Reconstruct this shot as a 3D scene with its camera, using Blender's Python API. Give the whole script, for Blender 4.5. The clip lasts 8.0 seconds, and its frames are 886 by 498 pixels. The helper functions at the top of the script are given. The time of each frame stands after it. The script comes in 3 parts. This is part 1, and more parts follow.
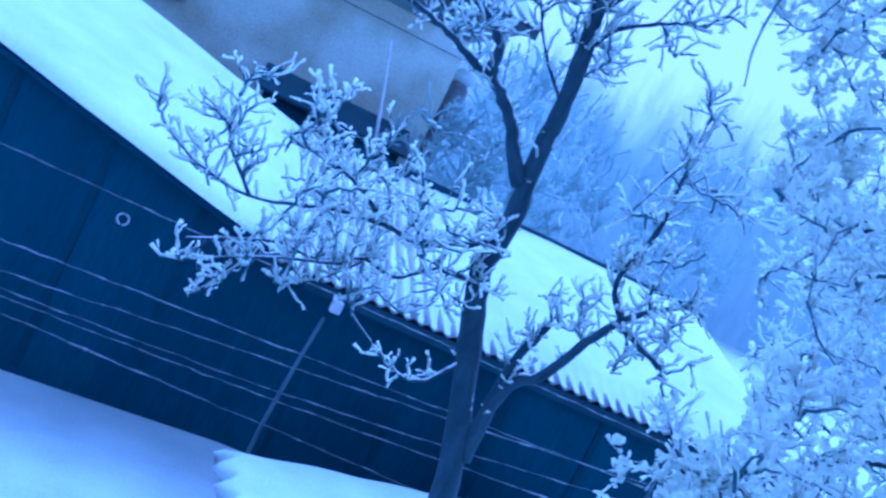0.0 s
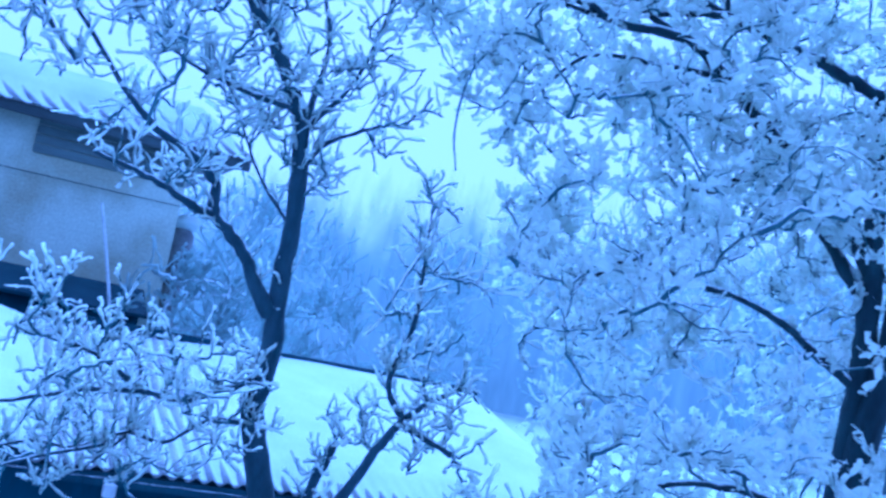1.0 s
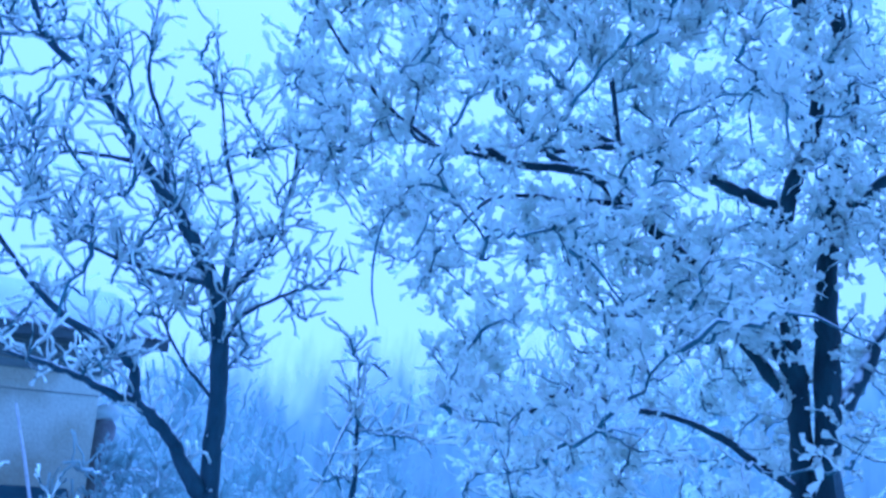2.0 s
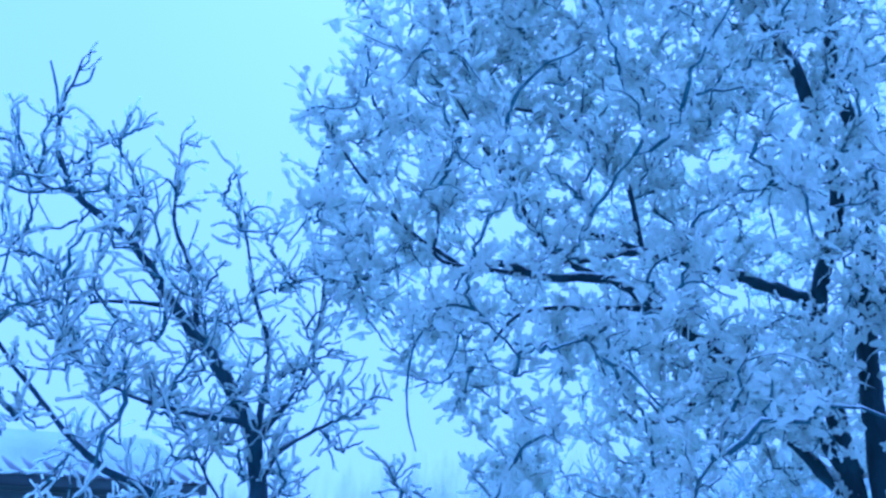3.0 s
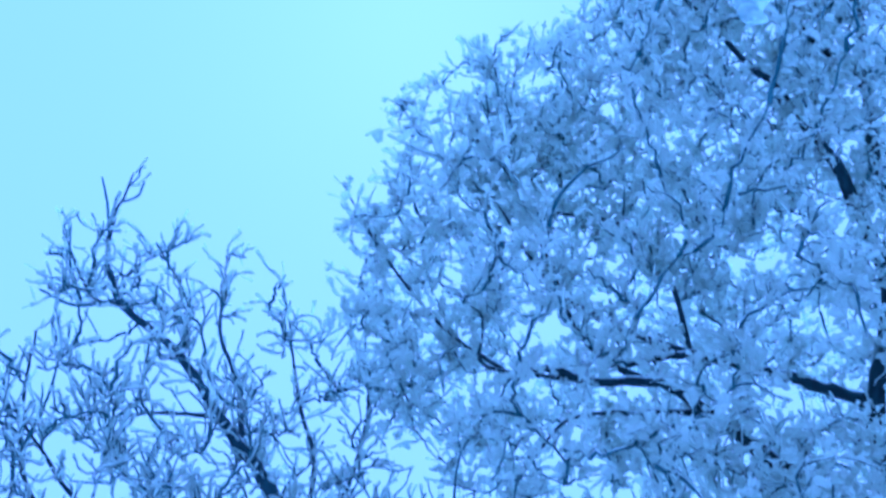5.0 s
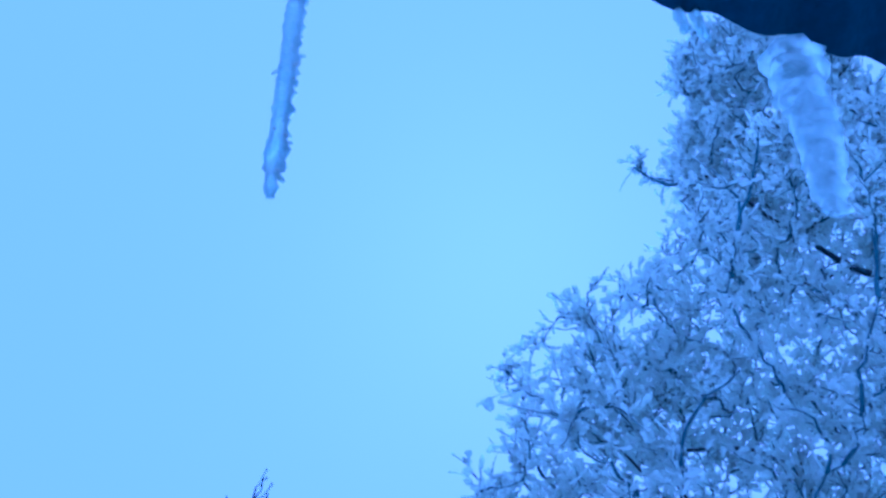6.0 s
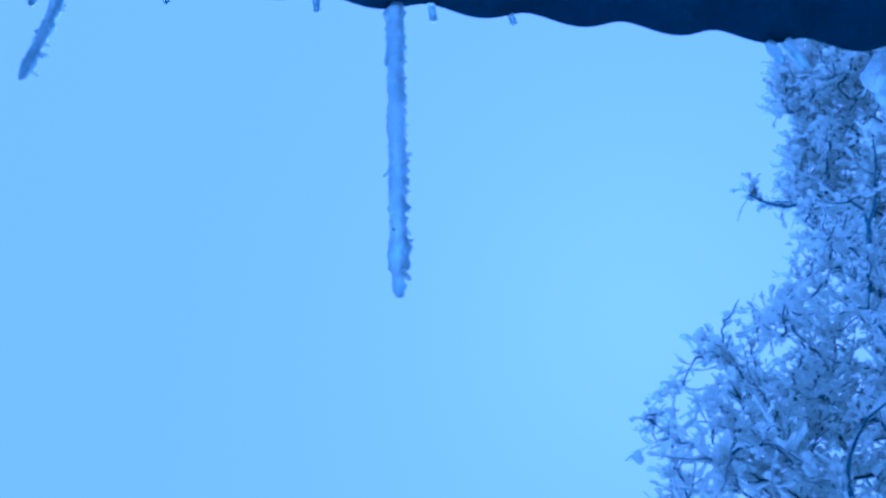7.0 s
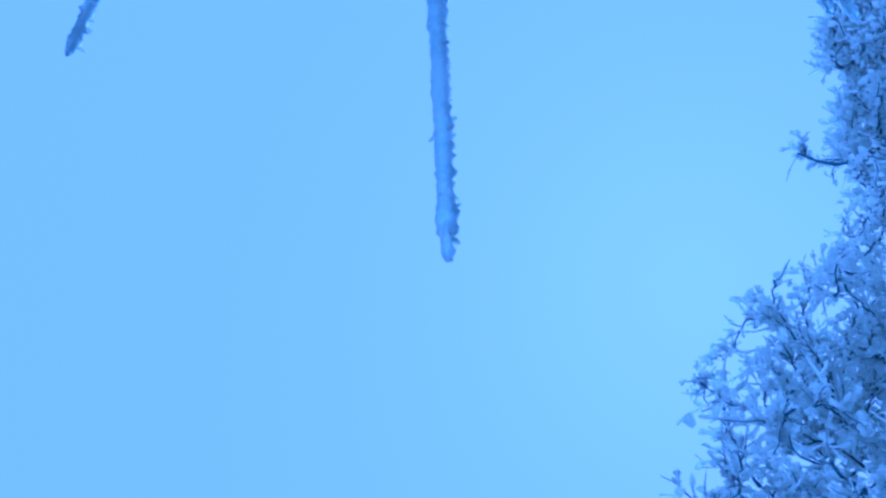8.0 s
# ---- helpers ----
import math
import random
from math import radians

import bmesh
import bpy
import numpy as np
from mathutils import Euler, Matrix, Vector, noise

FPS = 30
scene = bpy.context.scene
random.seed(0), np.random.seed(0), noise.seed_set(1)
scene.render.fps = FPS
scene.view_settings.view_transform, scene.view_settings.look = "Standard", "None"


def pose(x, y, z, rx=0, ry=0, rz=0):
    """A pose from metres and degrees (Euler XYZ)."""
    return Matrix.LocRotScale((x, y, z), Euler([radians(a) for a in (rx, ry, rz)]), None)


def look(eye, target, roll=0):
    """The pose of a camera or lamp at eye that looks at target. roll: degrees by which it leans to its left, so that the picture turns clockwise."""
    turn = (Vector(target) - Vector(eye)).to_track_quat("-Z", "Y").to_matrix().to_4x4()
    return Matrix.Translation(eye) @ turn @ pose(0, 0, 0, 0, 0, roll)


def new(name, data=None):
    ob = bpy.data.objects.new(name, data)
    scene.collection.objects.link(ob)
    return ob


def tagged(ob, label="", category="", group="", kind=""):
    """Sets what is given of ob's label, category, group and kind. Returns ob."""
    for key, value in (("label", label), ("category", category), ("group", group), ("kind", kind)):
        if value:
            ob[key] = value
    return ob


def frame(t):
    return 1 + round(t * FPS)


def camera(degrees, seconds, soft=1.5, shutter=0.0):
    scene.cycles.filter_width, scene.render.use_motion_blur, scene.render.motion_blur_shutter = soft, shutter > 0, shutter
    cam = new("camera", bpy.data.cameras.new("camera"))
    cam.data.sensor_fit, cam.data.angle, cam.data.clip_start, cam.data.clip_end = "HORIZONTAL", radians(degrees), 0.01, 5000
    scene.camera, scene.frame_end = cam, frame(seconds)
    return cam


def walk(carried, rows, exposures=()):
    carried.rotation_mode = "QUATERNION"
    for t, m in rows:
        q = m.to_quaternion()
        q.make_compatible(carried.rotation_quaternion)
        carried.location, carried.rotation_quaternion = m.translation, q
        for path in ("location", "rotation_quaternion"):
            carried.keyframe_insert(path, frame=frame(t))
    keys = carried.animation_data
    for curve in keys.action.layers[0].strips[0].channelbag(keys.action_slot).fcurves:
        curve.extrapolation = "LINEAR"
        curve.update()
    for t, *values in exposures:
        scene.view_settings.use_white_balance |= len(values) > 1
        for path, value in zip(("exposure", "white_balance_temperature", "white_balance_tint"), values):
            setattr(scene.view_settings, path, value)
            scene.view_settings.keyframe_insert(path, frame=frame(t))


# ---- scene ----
# Eye 3.6 m above the yard, at an upper window under the eave; the camera turns where it is.
cam = camera(47.7, 8.0, soft=2.6, shutter=0.2)
TURNS = (  # seconds, yaw, pitch, roll
    (0.0, -9.59, -5.73, -26.12),
    (0.5, -16.93, -0.56, -18.56),
    (0.7, -20.53, 3.20, -14.13),
    (1.0, -24.43, 5.81, -11.37),
    (1.5, -29.44, 8.77, -7.87),
    (2.0, -27.57, 14.85, -3.70),
    (2.2, -26.48, 17.28, -2.09),
    (3.3, -24.59, 22.33, 0.37),
    (3.5, -24.92, 22.70, 0.58),
    (4.0, -25.04, 20.38, 1.16),
    (4.5, -24.65, 19.59, 1.10),
    (5.0, -21.88, 27.71, 0.18),
    (5.2, -20.68, 31.17, 0.67),
    (6.3, -7.38, 46.25, 5.90),
    (6.5, -5.82, 47.02, 5.79),
    (7.0, 0.08, 48.23, 6.39),
    (7.5, 4.26, 47.94, 6.04),
    (8.0, 2.88, 46.74, 5.48),
)
SWAY = {5.0: (0.004, 0.01), 5.2: (0.006, 0.016), 6.3: (0.015, 0.037), 6.5: (0.007, 0.018), 7.5: (-0.003, 0.004), 8.0: (-0.005, 0.008)}
walk(cam, [(t, pose(*SWAY.get(t, (0.0, 0.0)), 3.6, 90 + p, r, y)) for t, y, p, r in TURNS],
     exposures=[(0.0, 0.56, 3280, 24), (1.2, 0.54, 3250, 22), (2.2, 0.47, 3230, 20), (3.3, 0.27, 3210, 18), (4.5, 0.14, 3160, 18), (5.2, 0.29, 3240, 20), (6.3, -0.26, 3100, 25), (8.0, -0.26, 3100, 25)])

# ---- light: winter overcast, a veiled sun ahead ----
SUN_AZ, SUN_EL = 21.0, 42.0
world = bpy.data.worlds.new("overcast")
scene.world = world
world.use_nodes = True
wn, wl = world.node_tree.nodes, world.node_tree.links
sky = wn.new("ShaderNodeTexSky")
sky.sky_type, sky.sun_disc = "NISHITA", False
sky.sun_elevation, sky.sun_rotation = radians(SUN_EL), radians(SUN_AZ)
sky.dust_density, sky.air_density = 4.0, 1.0
veil = wn.new("ShaderNodeMix")
veil.data_type = "RGBA"
veil.inputs[0].default_value = 0.965
veil.inputs[7].default_value = (8.0, 7.7, 7.6, 1)
wl.new(sky.outputs[0], veil.inputs[6])
wl.new(veil.outputs[2], wn["Background"].inputs[0])
wn["Background"].inputs[1].default_value = 0.078
sun_data = bpy.data.lights.new("sun", "SUN")
sun_data.energy, sun_data.angle, sun_data.color = 2.7, radians(60), (1.0, 0.99, 0.96)
sun = new("sun", sun_data)
sun.matrix_world = look((20 * math.sin(radians(SUN_AZ)), 20 * math.cos(radians(SUN_AZ)), 3.6 + 20 * math.tan(radians(SUN_EL))), (0, 0, 3.6))


# ---- materials ----
def material(name, base, second, scale=6.0, rough=0.85, bump=0.3, fine=40.0, stretch=(1, 1, 1), metal=0.0, spread=(0.35, 0.65), depth=0.02):
    """Two tones in patches, a finer grain over them, and relief."""
    mat = bpy.data.materials.new(name)
    mat.use_nodes = True
    n, l = mat.node_tree.nodes, mat.node_tree.links
    bsdf = n["Principled BSDF"]
    bsdf.inputs["Roughness"].default_value, bsdf.inputs["Metallic"].default_value = rough, metal
    co = n.new("ShaderNodeTexCoord")
    mp = n.new("ShaderNodeMapping")
    mp.inputs["Scale"].default_value = stretch
    l.new(co.outputs["Object"], mp.inputs[0])
    big, small = n.new("ShaderNodeTexNoise"), n.new("ShaderNodeTexNoise")
    big.inputs["Scale"].default_value, small.inputs["Scale"].default_value = scale, fine
    big.inputs["Detail"].default_value, small.inputs["Detail"].default_value = 6, 5
    l.new(mp.outputs[0], big.inputs[0])
    l.new(mp.outputs[0], small.inputs[0])
    ramp = n.new("ShaderNodeValToRGB")
    ramp.color_ramp.elements[0].position, ramp.color_ramp.elements[1].position = spread
    ramp.color_ramp.elements[0].color, ramp.color_ramp.elements[1].color = (*base, 1), (*second, 1)
    l.new(big.outputs[0], ramp.inputs[0])
    grain = n.new("ShaderNodeMix")
    grain.data_type, grain.blend_type = "RGBA", "OVERLAY"
    grain.inputs[0].default_value = 0.35
    l.new(ramp.outputs[0], grain.inputs[6])
    l.new(small.outputs[0], grain.inputs[7])
    l.new(grain.outputs[2], bsdf.inputs["Base Color"])
    b = n.new("ShaderNodeBump")
    b.inputs["Strength"].default_value, b.inputs["Distance"].default_value = bump, depth
    l.new(small.outputs[0], b.inputs["Height"])
    l.new(b.outputs[0], bsdf.inputs["Normal"])
    return mat


def frosted(name, base, second, cover=0.35, edge=0.25, scale=14.0):
    """Bark whose upper sides carry patchy rime."""
    mat = material(name, base, second, scale=9, fine=70, bump=0.8, depth=0.01, stretch=(1, 1, 0.35))
    n, l = mat.node_tree.nodes, mat.node_tree.links
    bsdf = n["Principled BSDF"]
    geo, sep = n.new("ShaderNodeNewGeometry"), n.new("ShaderNodeSeparateXYZ")
    l.new(geo.outputs["Normal"], sep.inputs[0])
    co, patch = n.new("ShaderNodeTexCoord"), n.new("ShaderNodeTexNoise")
    patch.inputs["Scale"].default_value = scale
    l.new(co.outputs["Object"], patch.inputs[0])
    add, rng = n.new("ShaderNodeMath"), n.new("ShaderNodeMapRange")
    add.operation = "ADD"
    l.new(sep.outputs[2], add.inputs[0])
    l.new(patch.outputs[0], add.inputs[1])
    rng.inputs["From Min"].default_value, rng.inputs["From Max"].default_value = 0.5 + cover, 0.5 + cover + edge
    l.new(add.outputs[0], rng.inputs[0])
    mix = n.new("ShaderNodeMix")
    mix.data_type = "RGBA"
    l.new(rng.outputs[0], mix.inputs[0])
    l.new(bsdf.inputs["Base Color"].links[0].from_socket, mix.inputs[6])
    mix.inputs[7].default_value = (0.8, 0.82, 0.85, 1)
    l.new(mix.outputs[2], bsdf.inputs["Base Color"])
    return mat


M_SNOW = material("snow", (0.45, 0.5, 0.49), (0.56, 0.61, 0.59), scale=1.2, fine=60, bump=0.25, rough=0.9)
M_RIME = material("rime", (0.87, 0.91, 0.87), (0.94, 0.97, 0.93), scale=9, fine=180, bump=0.9, rough=0.95, depth=0.01)
M_ICE = material("rimed_ice", (0.68, 0.82, 0.77), (0.86, 0.97, 0.91), scale=22, fine=120, bump=0.6, rough=0.38, depth=0.01)
M_ICE.node_tree.nodes["Principled BSDF"].inputs["Transmission Weight"].default_value = 0.38
M_ICE.node_tree.nodes["Principled BSDF"].inputs["IOR"].default_value = 1.31
# rime of the far trees, greyed evenly: the mist is put into its colour
M_FARRIME = material("hazed_far_rime", (0.44, 0.52, 0.5), (0.54, 0.62, 0.59), scale=3, fine=40, bump=0.5, rough=0.95)
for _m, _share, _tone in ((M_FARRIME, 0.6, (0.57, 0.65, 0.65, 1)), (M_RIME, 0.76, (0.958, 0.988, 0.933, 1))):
    _n, _l = _m.node_tree.nodes, _m.node_tree.links
    _t, _mix = _n.new("ShaderNodeBsdfTranslucent"), _n.new("ShaderNodeMixShader")
    _t.inputs[0].default_value = _tone
    _mix.inputs[0].default_value = _share
    _l.new(_n["Principled BSDF"].outputs[0], _mix.inputs[1])
    _l.new(_t.outputs[0], _mix.inputs[2])
    _l.new(_mix.outputs[0], _n["Material Output"].inputs[0])
M_BARK = frosted("bark", (0.011, 0.023, 0.032), (0.028, 0.05, 0.06))
M_PALEBARK = frosted("grey_bark", (0.02, 0.04, 0.055), (0.046, 0.072, 0.092), cover=0.45)
# far bark raised to a pale tone that stands in for mist
M_FARBARK = frosted("hazed_far_bark", (0.42, 0.5, 0.5), (0.54, 0.62, 0.61), cover=0.2)
M_TWIG = frosted("twig_bark", (0.055, 0.1, 0.112), (0.12, 0.19, 0.2), cover=0.4)
M_GREYBARK = frosted("weathered_limb", (0.07, 0.095, 0.12), (0.13, 0.165, 0.19), cover=0.5)
M_DARKWALL = material("dark_painted_boards", (0.006, 0.026, 0.046), (0.012, 0.047, 0.074), scale=1.1, fine=30, rough=0.8, stretch=(1, 1, 0.2))
M_SEAM = material("board_batten", (0.005, 0.023, 0.041), (0.009, 0.037, 0.059), scale=2, fine=30, rough=0.8)
M_STUCCO = material("brown_stucco", (0.32, 0.33, 0.235), (0.5, 0.54, 0.44), scale=0.7, fine=22, bump=0.5, spread=(0.4, 0.6))
M_TAR = material("tarred_boards", (0.016, 0.038, 0.056), (0.03, 0.06, 0.08), scale=2, fine=25, stretch=(1, 1, 0.2))
M_SLATE = material("frost_dusted_slate", (0.19, 0.2, 0.22), (0.32, 0.33, 0.35), scale=2.5, fine=45, bump=0.4)
# slate taken near black: the shade under the eave is in this colour
M_OWNSLATE = material("shaded_slate_underside", (0.012, 0.04, 0.066), (0.022, 0.06, 0.092), scale=3, fine=40, bump=0.4)
M_WOOD = material("weathered_plank", (0.036, 0.046, 0.05), (0.07, 0.088, 0.092), scale=3, fine=30, stretch=(0.2, 1, 1))
M_WHITEPAINT = material("white_paint", (0.4, 0.41, 0.43), (0.55, 0.56, 0.57), scale=5, fine=30)
M_WIRE = material("rimed_wire", (0.12, 0.12, 0.13), (0.5, 0.52, 0.55), scale=12, fine=80, stretch=(1, 1, 1))
M_FRIEZE = material("dark_stained_planks", (0.09, 0.115, 0.11), (0.145, 0.175, 0.165), scale=3, fine=30, stretch=(0.15, 1, 1))
M_SOOT = material("sooty_render", (0.10, 0.105, 0.115), (0.19, 0.195, 0.2), scale=5, fine=40)
M_PLASTER = material("house_plaster", (0.3, 0.29, 0.27), (0.4, 0.39, 0.37), scale=2, fine=30)
M_STEEL = material("dull_steel", (0.2, 0.2, 0.2), (0.3, 0.3, 0.3), scale=4, fine=50, rough=0.5, metal=0.6)
M_CLEARICE = M_ICE.copy()
M_CLEARICE.name = "clear_ice"
M_CLEARICE.node_tree.nodes["Principled BSDF"].inputs["Transmission Weight"].default_value = 0.3
_n, _l = M_CLEARICE.node_tree.nodes, M_CLEARICE.node_tree.links
_see, _mix = _n.new("ShaderNodeBsdfTransparent"), _n.new("ShaderNodeMixShader")
_mix.inputs[0].default_value = 0.5
_l.new(_n["Material Output"].inputs[0].links[0].from_socket, _mix.inputs[1])
_l.new(_see.outputs[0], _mix.inputs[2])
_l.new(_mix.outputs[0], _n["Material Output"].inputs[0])
glass = bpy.data.materials.new("window_glass")
glass.use_nodes = True
glass.node_tree.nodes["Principled BSDF"].inputs["Base Color"].default_value = (0.02, 0.025, 0.03, 1)
glass.node_tree.nodes["Principled BSDF"].inputs["Roughness"].default_value = 0.08


# ---- mesh helpers ----
def mesh_object(name, verts, faces, mat, parent=None, smooth=True):
    me = bpy.data.meshes.new(name)
    verts, faces = np.asarray(verts, np.float32), np.asarray(faces, np.int32)
    me.vertices.add(len(verts))
    me.vertices.foreach_set("co", verts.ravel())
    k = faces.shape[1]
    me.loops.add(faces.size)
    me.loops.foreach_set("vertex_index", faces.ravel())
    me.polygons.add(len(faces))
    me.polygons.foreach_set("loop_start", np.arange(0, faces.size, k, dtype=np.int32))
    me.polygons.foreach_set("use_smooth", np.full(len(faces), smooth))
    me.update(calc_edges=True)
    me.materials.append(mat)
    ob = new(name, me)
    ob.parent = parent
    return ob


def part(name, bm, mat, parent=None, label="", smooth=False):
    me = bpy.data.meshes.new(name)
    bmesh.ops.recalc_face_normals(bm, faces=bm.faces)
    bm.to_mesh(me)
    bm.free()
    me.materials.append(mat)
    if smooth:
        for p in me.polygons:
            p.use_smooth = True
    ob = new(name, me)
    ob.parent = parent
    if label:
        ob["label"] = label
    return ob


def box(x0, x1, y0, y1, z0, z1, bevel=0.01):
    bm = bmesh.new()
    bmesh.ops.create_cube(bm, size=1, matrix=Matrix.LocRotScale(((x0 + x1) / 2, (y0 + y1) / 2, (z0 + z1) / 2), None, (x1 - x0, y1 - y0, z1 - z0)))
    if bevel:
        bmesh.ops.bevel(bm, geom=bm.edges[:], offset=bevel, segments=2, affect="EDGES")
    return bm


def tubes(P, R, k=5, caps=True):
    """Vertices and quads of many tubes at once: P is (n, m, 3), R is (n, m)."""
    P, R = np.asarray(P, float), np.asarray(R, float)
    n, m, _ = P.shape
    tan = np.gradient(P, axis=1)
    tan /= np.linalg.norm(tan, axis=2, keepdims=True) + 1e-9
    ref = np.where(np.abs(tan[:, :1, 2:3]) > 0.75, [[[1.0, 0, 0]]], [[[0, 0, 1.0]]])
    u = np.cross(tan, ref)
    u /= np.linalg.norm(u, axis=2, keepdims=True) + 1e-9
    v = np.cross(tan, u)
    a = np.arange(k) * 2 * np.pi / k
    ring = u[:, :, None, :] * np.cos(a)[None, None, :, None] + v[:, :, None, :] * np.sin(a)[None, None, :, None]
    V = P[:, :, None, :] + ring * R[:, :, None, None]
    i = np.arange(n)[:, None, None] * m * k + np.arange(m - 1)[None, :, None] * k
    j, j2 = np.arange(k)[None, None, :], (np.arange(k)[None, None, :] + 1) % k
    F = np.stack([i + j, i + j2, i + k + j2, i + k + j], -1).reshape(-1, 4)
    return V.reshape(-1, 3), F


def spline(points, n):
    """A smooth line through the points."""
    p = np.asarray(points, float)
    p = np.vstack([2 * p[0] - p[1], p, 2 * p[-1] - p[-2]])
    s = np.linspace(0, len(p) - 3 - 1e-6, n)
    i = s.astype(int)
    f = (s - i)[:, None]
    a, b, c, d = p[i], p[i + 1], p[i + 2], p[i + 3]
    return 0.5 * (2 * b + (c - a) * f + (2 * a - 5 * b + 4 * c - d) * f ** 2 + (3 * b - a - 3 * c + d) * f ** 3)


def empty(name, at, label, category, group="", kind=""):
    e = new(name)
    e.location = at
    return tagged(e, label, category, group, kind)


# ---- trees ----
rng = np.random.default_rng(7)


class Tree:
    """Limbs given by hand, branches grown towards points of the crown, and twigs with rime on them."""

    def __init__(self, name, base, label, bark=M_BARK, twig=M_TWIG, rime=M_RIME):
        self.root = empty(name, base, label, "tree")
        self.base, self.bark, self.twig, self.coat = np.array(base, float), bark, twig, rime
        self.nodes, self.dirs, self.rad = [], [], []
        self.fine, self.fine_r = [], []

    def limb(self, pts, r0, r1, name="limb", mat=None, sides=10, knots=0.1, free=True):
        n = max(8, 5 * len(pts))
        line = spline(pts, n)
        line[1:-1] += rng.normal(0, r0 * (0.03 if r0 > 0.08 else 0.1), (n - 2, 3))
        r = np.linspace(r0, r1, n) * (1 + rng.normal(0, knots, n))
        r = np.append(r, r[-1] * 0.4)
        full = np.vstack([line, line[-1] + (line[-1] - line[-2]) * 0.12])
        v, f = tubes([full - self.base], [r], sides)
        ob = mesh_object(name, v, f, mat or self.bark, self.root)
        d = np.gradient(line, axis=0)
        d /= np.linalg.norm(d, axis=1, keepdims=True)
        if free:
            self.nodes += list(line)
            self.dirs += list(d)
            self.rad += list(r[:n])
        return ob

    def branches(self, targets, r_base=0.014, r_tip=0.004, m=8, lift=0.15, wobble=0.05, far=1.6):
        nodes = np.zeros((len(self.nodes) + len(targets) * 4, 3))
        dirs = np.zeros_like(nodes)
        c = len(self.nodes)
        nodes[:c], dirs[:c] = self.nodes, self.dirs
        targets = np.asarray(targets)
        near = np.array([np.min(np.linalg.norm(nodes[:c] - t, axis=1)) for t in targets])
        for t in targets[np.argsort(near)]:
            gap = nodes[:c] - t
            dist = np.linalg.norm(gap, axis=1)
            along = -np.einsum("ij,ij->i", gap, dirs[:c]) / (dist + 1e-6)
            cost = dist * (1.35 - 0.5 * along)
            i = int(np.argmin(cost))
            ln = dist[i]
            if ln < 0.12 or ln > far:
                continue
            s = np.linspace(0, 1, m)[:, None]
            a, b = nodes[i], nodes[i] + dirs[i] * ln * 0.35 + np.array([0, 0, lift * ln])
            line = (1 - s) ** 2 * a + 2 * s * (1 - s) * b + s ** 2 * t
            line[1:] += rng.normal(0, wobble * ln * 0.5, (m - 1, 3))
            self.fine.append(line)
            top = min(r_base, 0.35 * 0.05 + r_base * 0.5) * min(1.3, 0.5 + ln)
            self.fine_r.append(np.linspace(top, r_tip, m))
            d = np.gradient(line, axis=0)
            d /= np.linalg.norm(d, axis=1, keepdims=True) + 1e-9
            for q in (2, 4, 6, 7):
                nodes[c], dirs[c] = line[q], d[q]
                c += 1

    def finish(self, per=14, twig=(0.18, 0.5), small=3, rime=0.013, lump=0.6, up=0.5, cover=0.75, droop=0.0, bare=0.0055, limbs=0.25, sides=5, single=300, wander=0.16, rs=0.7, low=(0.0, 1.0), rings=(7, 4), knob=1.25, tufts=False, stub=(0.2, 0.5), tip=0.45):
        lines, radii = np.array(self.fine), np.array(self.fine_r)
        nb, m, _ = lines.shape
        order = np.argsort(-radii[:, 0])
        for b in order[:single]:
            v, f = tubes(lines[b:b + 1] - self.base, radii[b:b + 1], 5)
            mesh_object("branch", v, f, self.twig, self.root)
        if nb > single:
            v, f = tubes(lines[order[single:]] - self.base, radii[order[single:]], 5)
            tagged(mesh_object("branchwork", v, f, self.twig, self.root), kind="stuff")
        # twigs start along the branches, and a few on the limbs
        n = nb * per
        pick, s = rng.integers(0, nb, n), rng.beta(1.6, 1.0, n) * (m - 1.01)
        i = s.astype(int)
        fr = (s - i)[:, None]
        start = lines[pick, i] * (1 - fr) + lines[pick, i + 1] * fr
        way = lines[pick, i + 1] - lines[pick, i]
        extra = int(len(self.nodes) * limbs * 4)
        if extra:
            e = rng.integers(0, len(self.nodes), extra)
            start = np.vstack([start, np.array(self.nodes)[e]])
            way = np.vstack([way, np.array(self.dirs)[e]])
        n = len(start)
        way /= np.linalg.norm(way, axis=1, keepdims=True) + 1e-9
        way = way * 0.6 + rng.normal(0, 0.6, (n, 3)) + np.array([0, 0, up])
        way /= np.linalg.norm(way, axis=1, keepdims=True)
        ln = rng.uniform(*twig, n) * np.where(start[:, 2] < low[0], low[1], 1.0)
        mt, ms = rings
        T = self.grow(start, way, ln, mt, wander, droop)
        # twiglets on the twigs
        k = n * small
        pk, q = rng.integers(0, n, k), rng.integers(1, mt - 1, k)
        w2 = T[pk, q + 1] - T[pk, q]
        w2 /= np.linalg.norm(w2, axis=1, keepdims=True) + 1e-9
        w2 = w2 + rng.normal(0, rs, (k, 3)) + np.array([0, 0, up * 0.5])
        w2 /= np.linalg.norm(w2, axis=1, keepdims=True)
        S = self.grow(T[pk, q], w2, ln[pk] * rng.uniform(*stub, k), ms, 0.12, droop)
        taper = np.linspace(1, tip, mt)[None, :]
        shown = slice(None, None, 2 if n > 8000 else 1)
        v, f = tubes(T[shown] - self.base, bare * taper * np.ones((len(T[shown]), 1)), 3)
        tagged(mesh_object("twigwork", v, f, self.twig, self.root), kind="stuff")
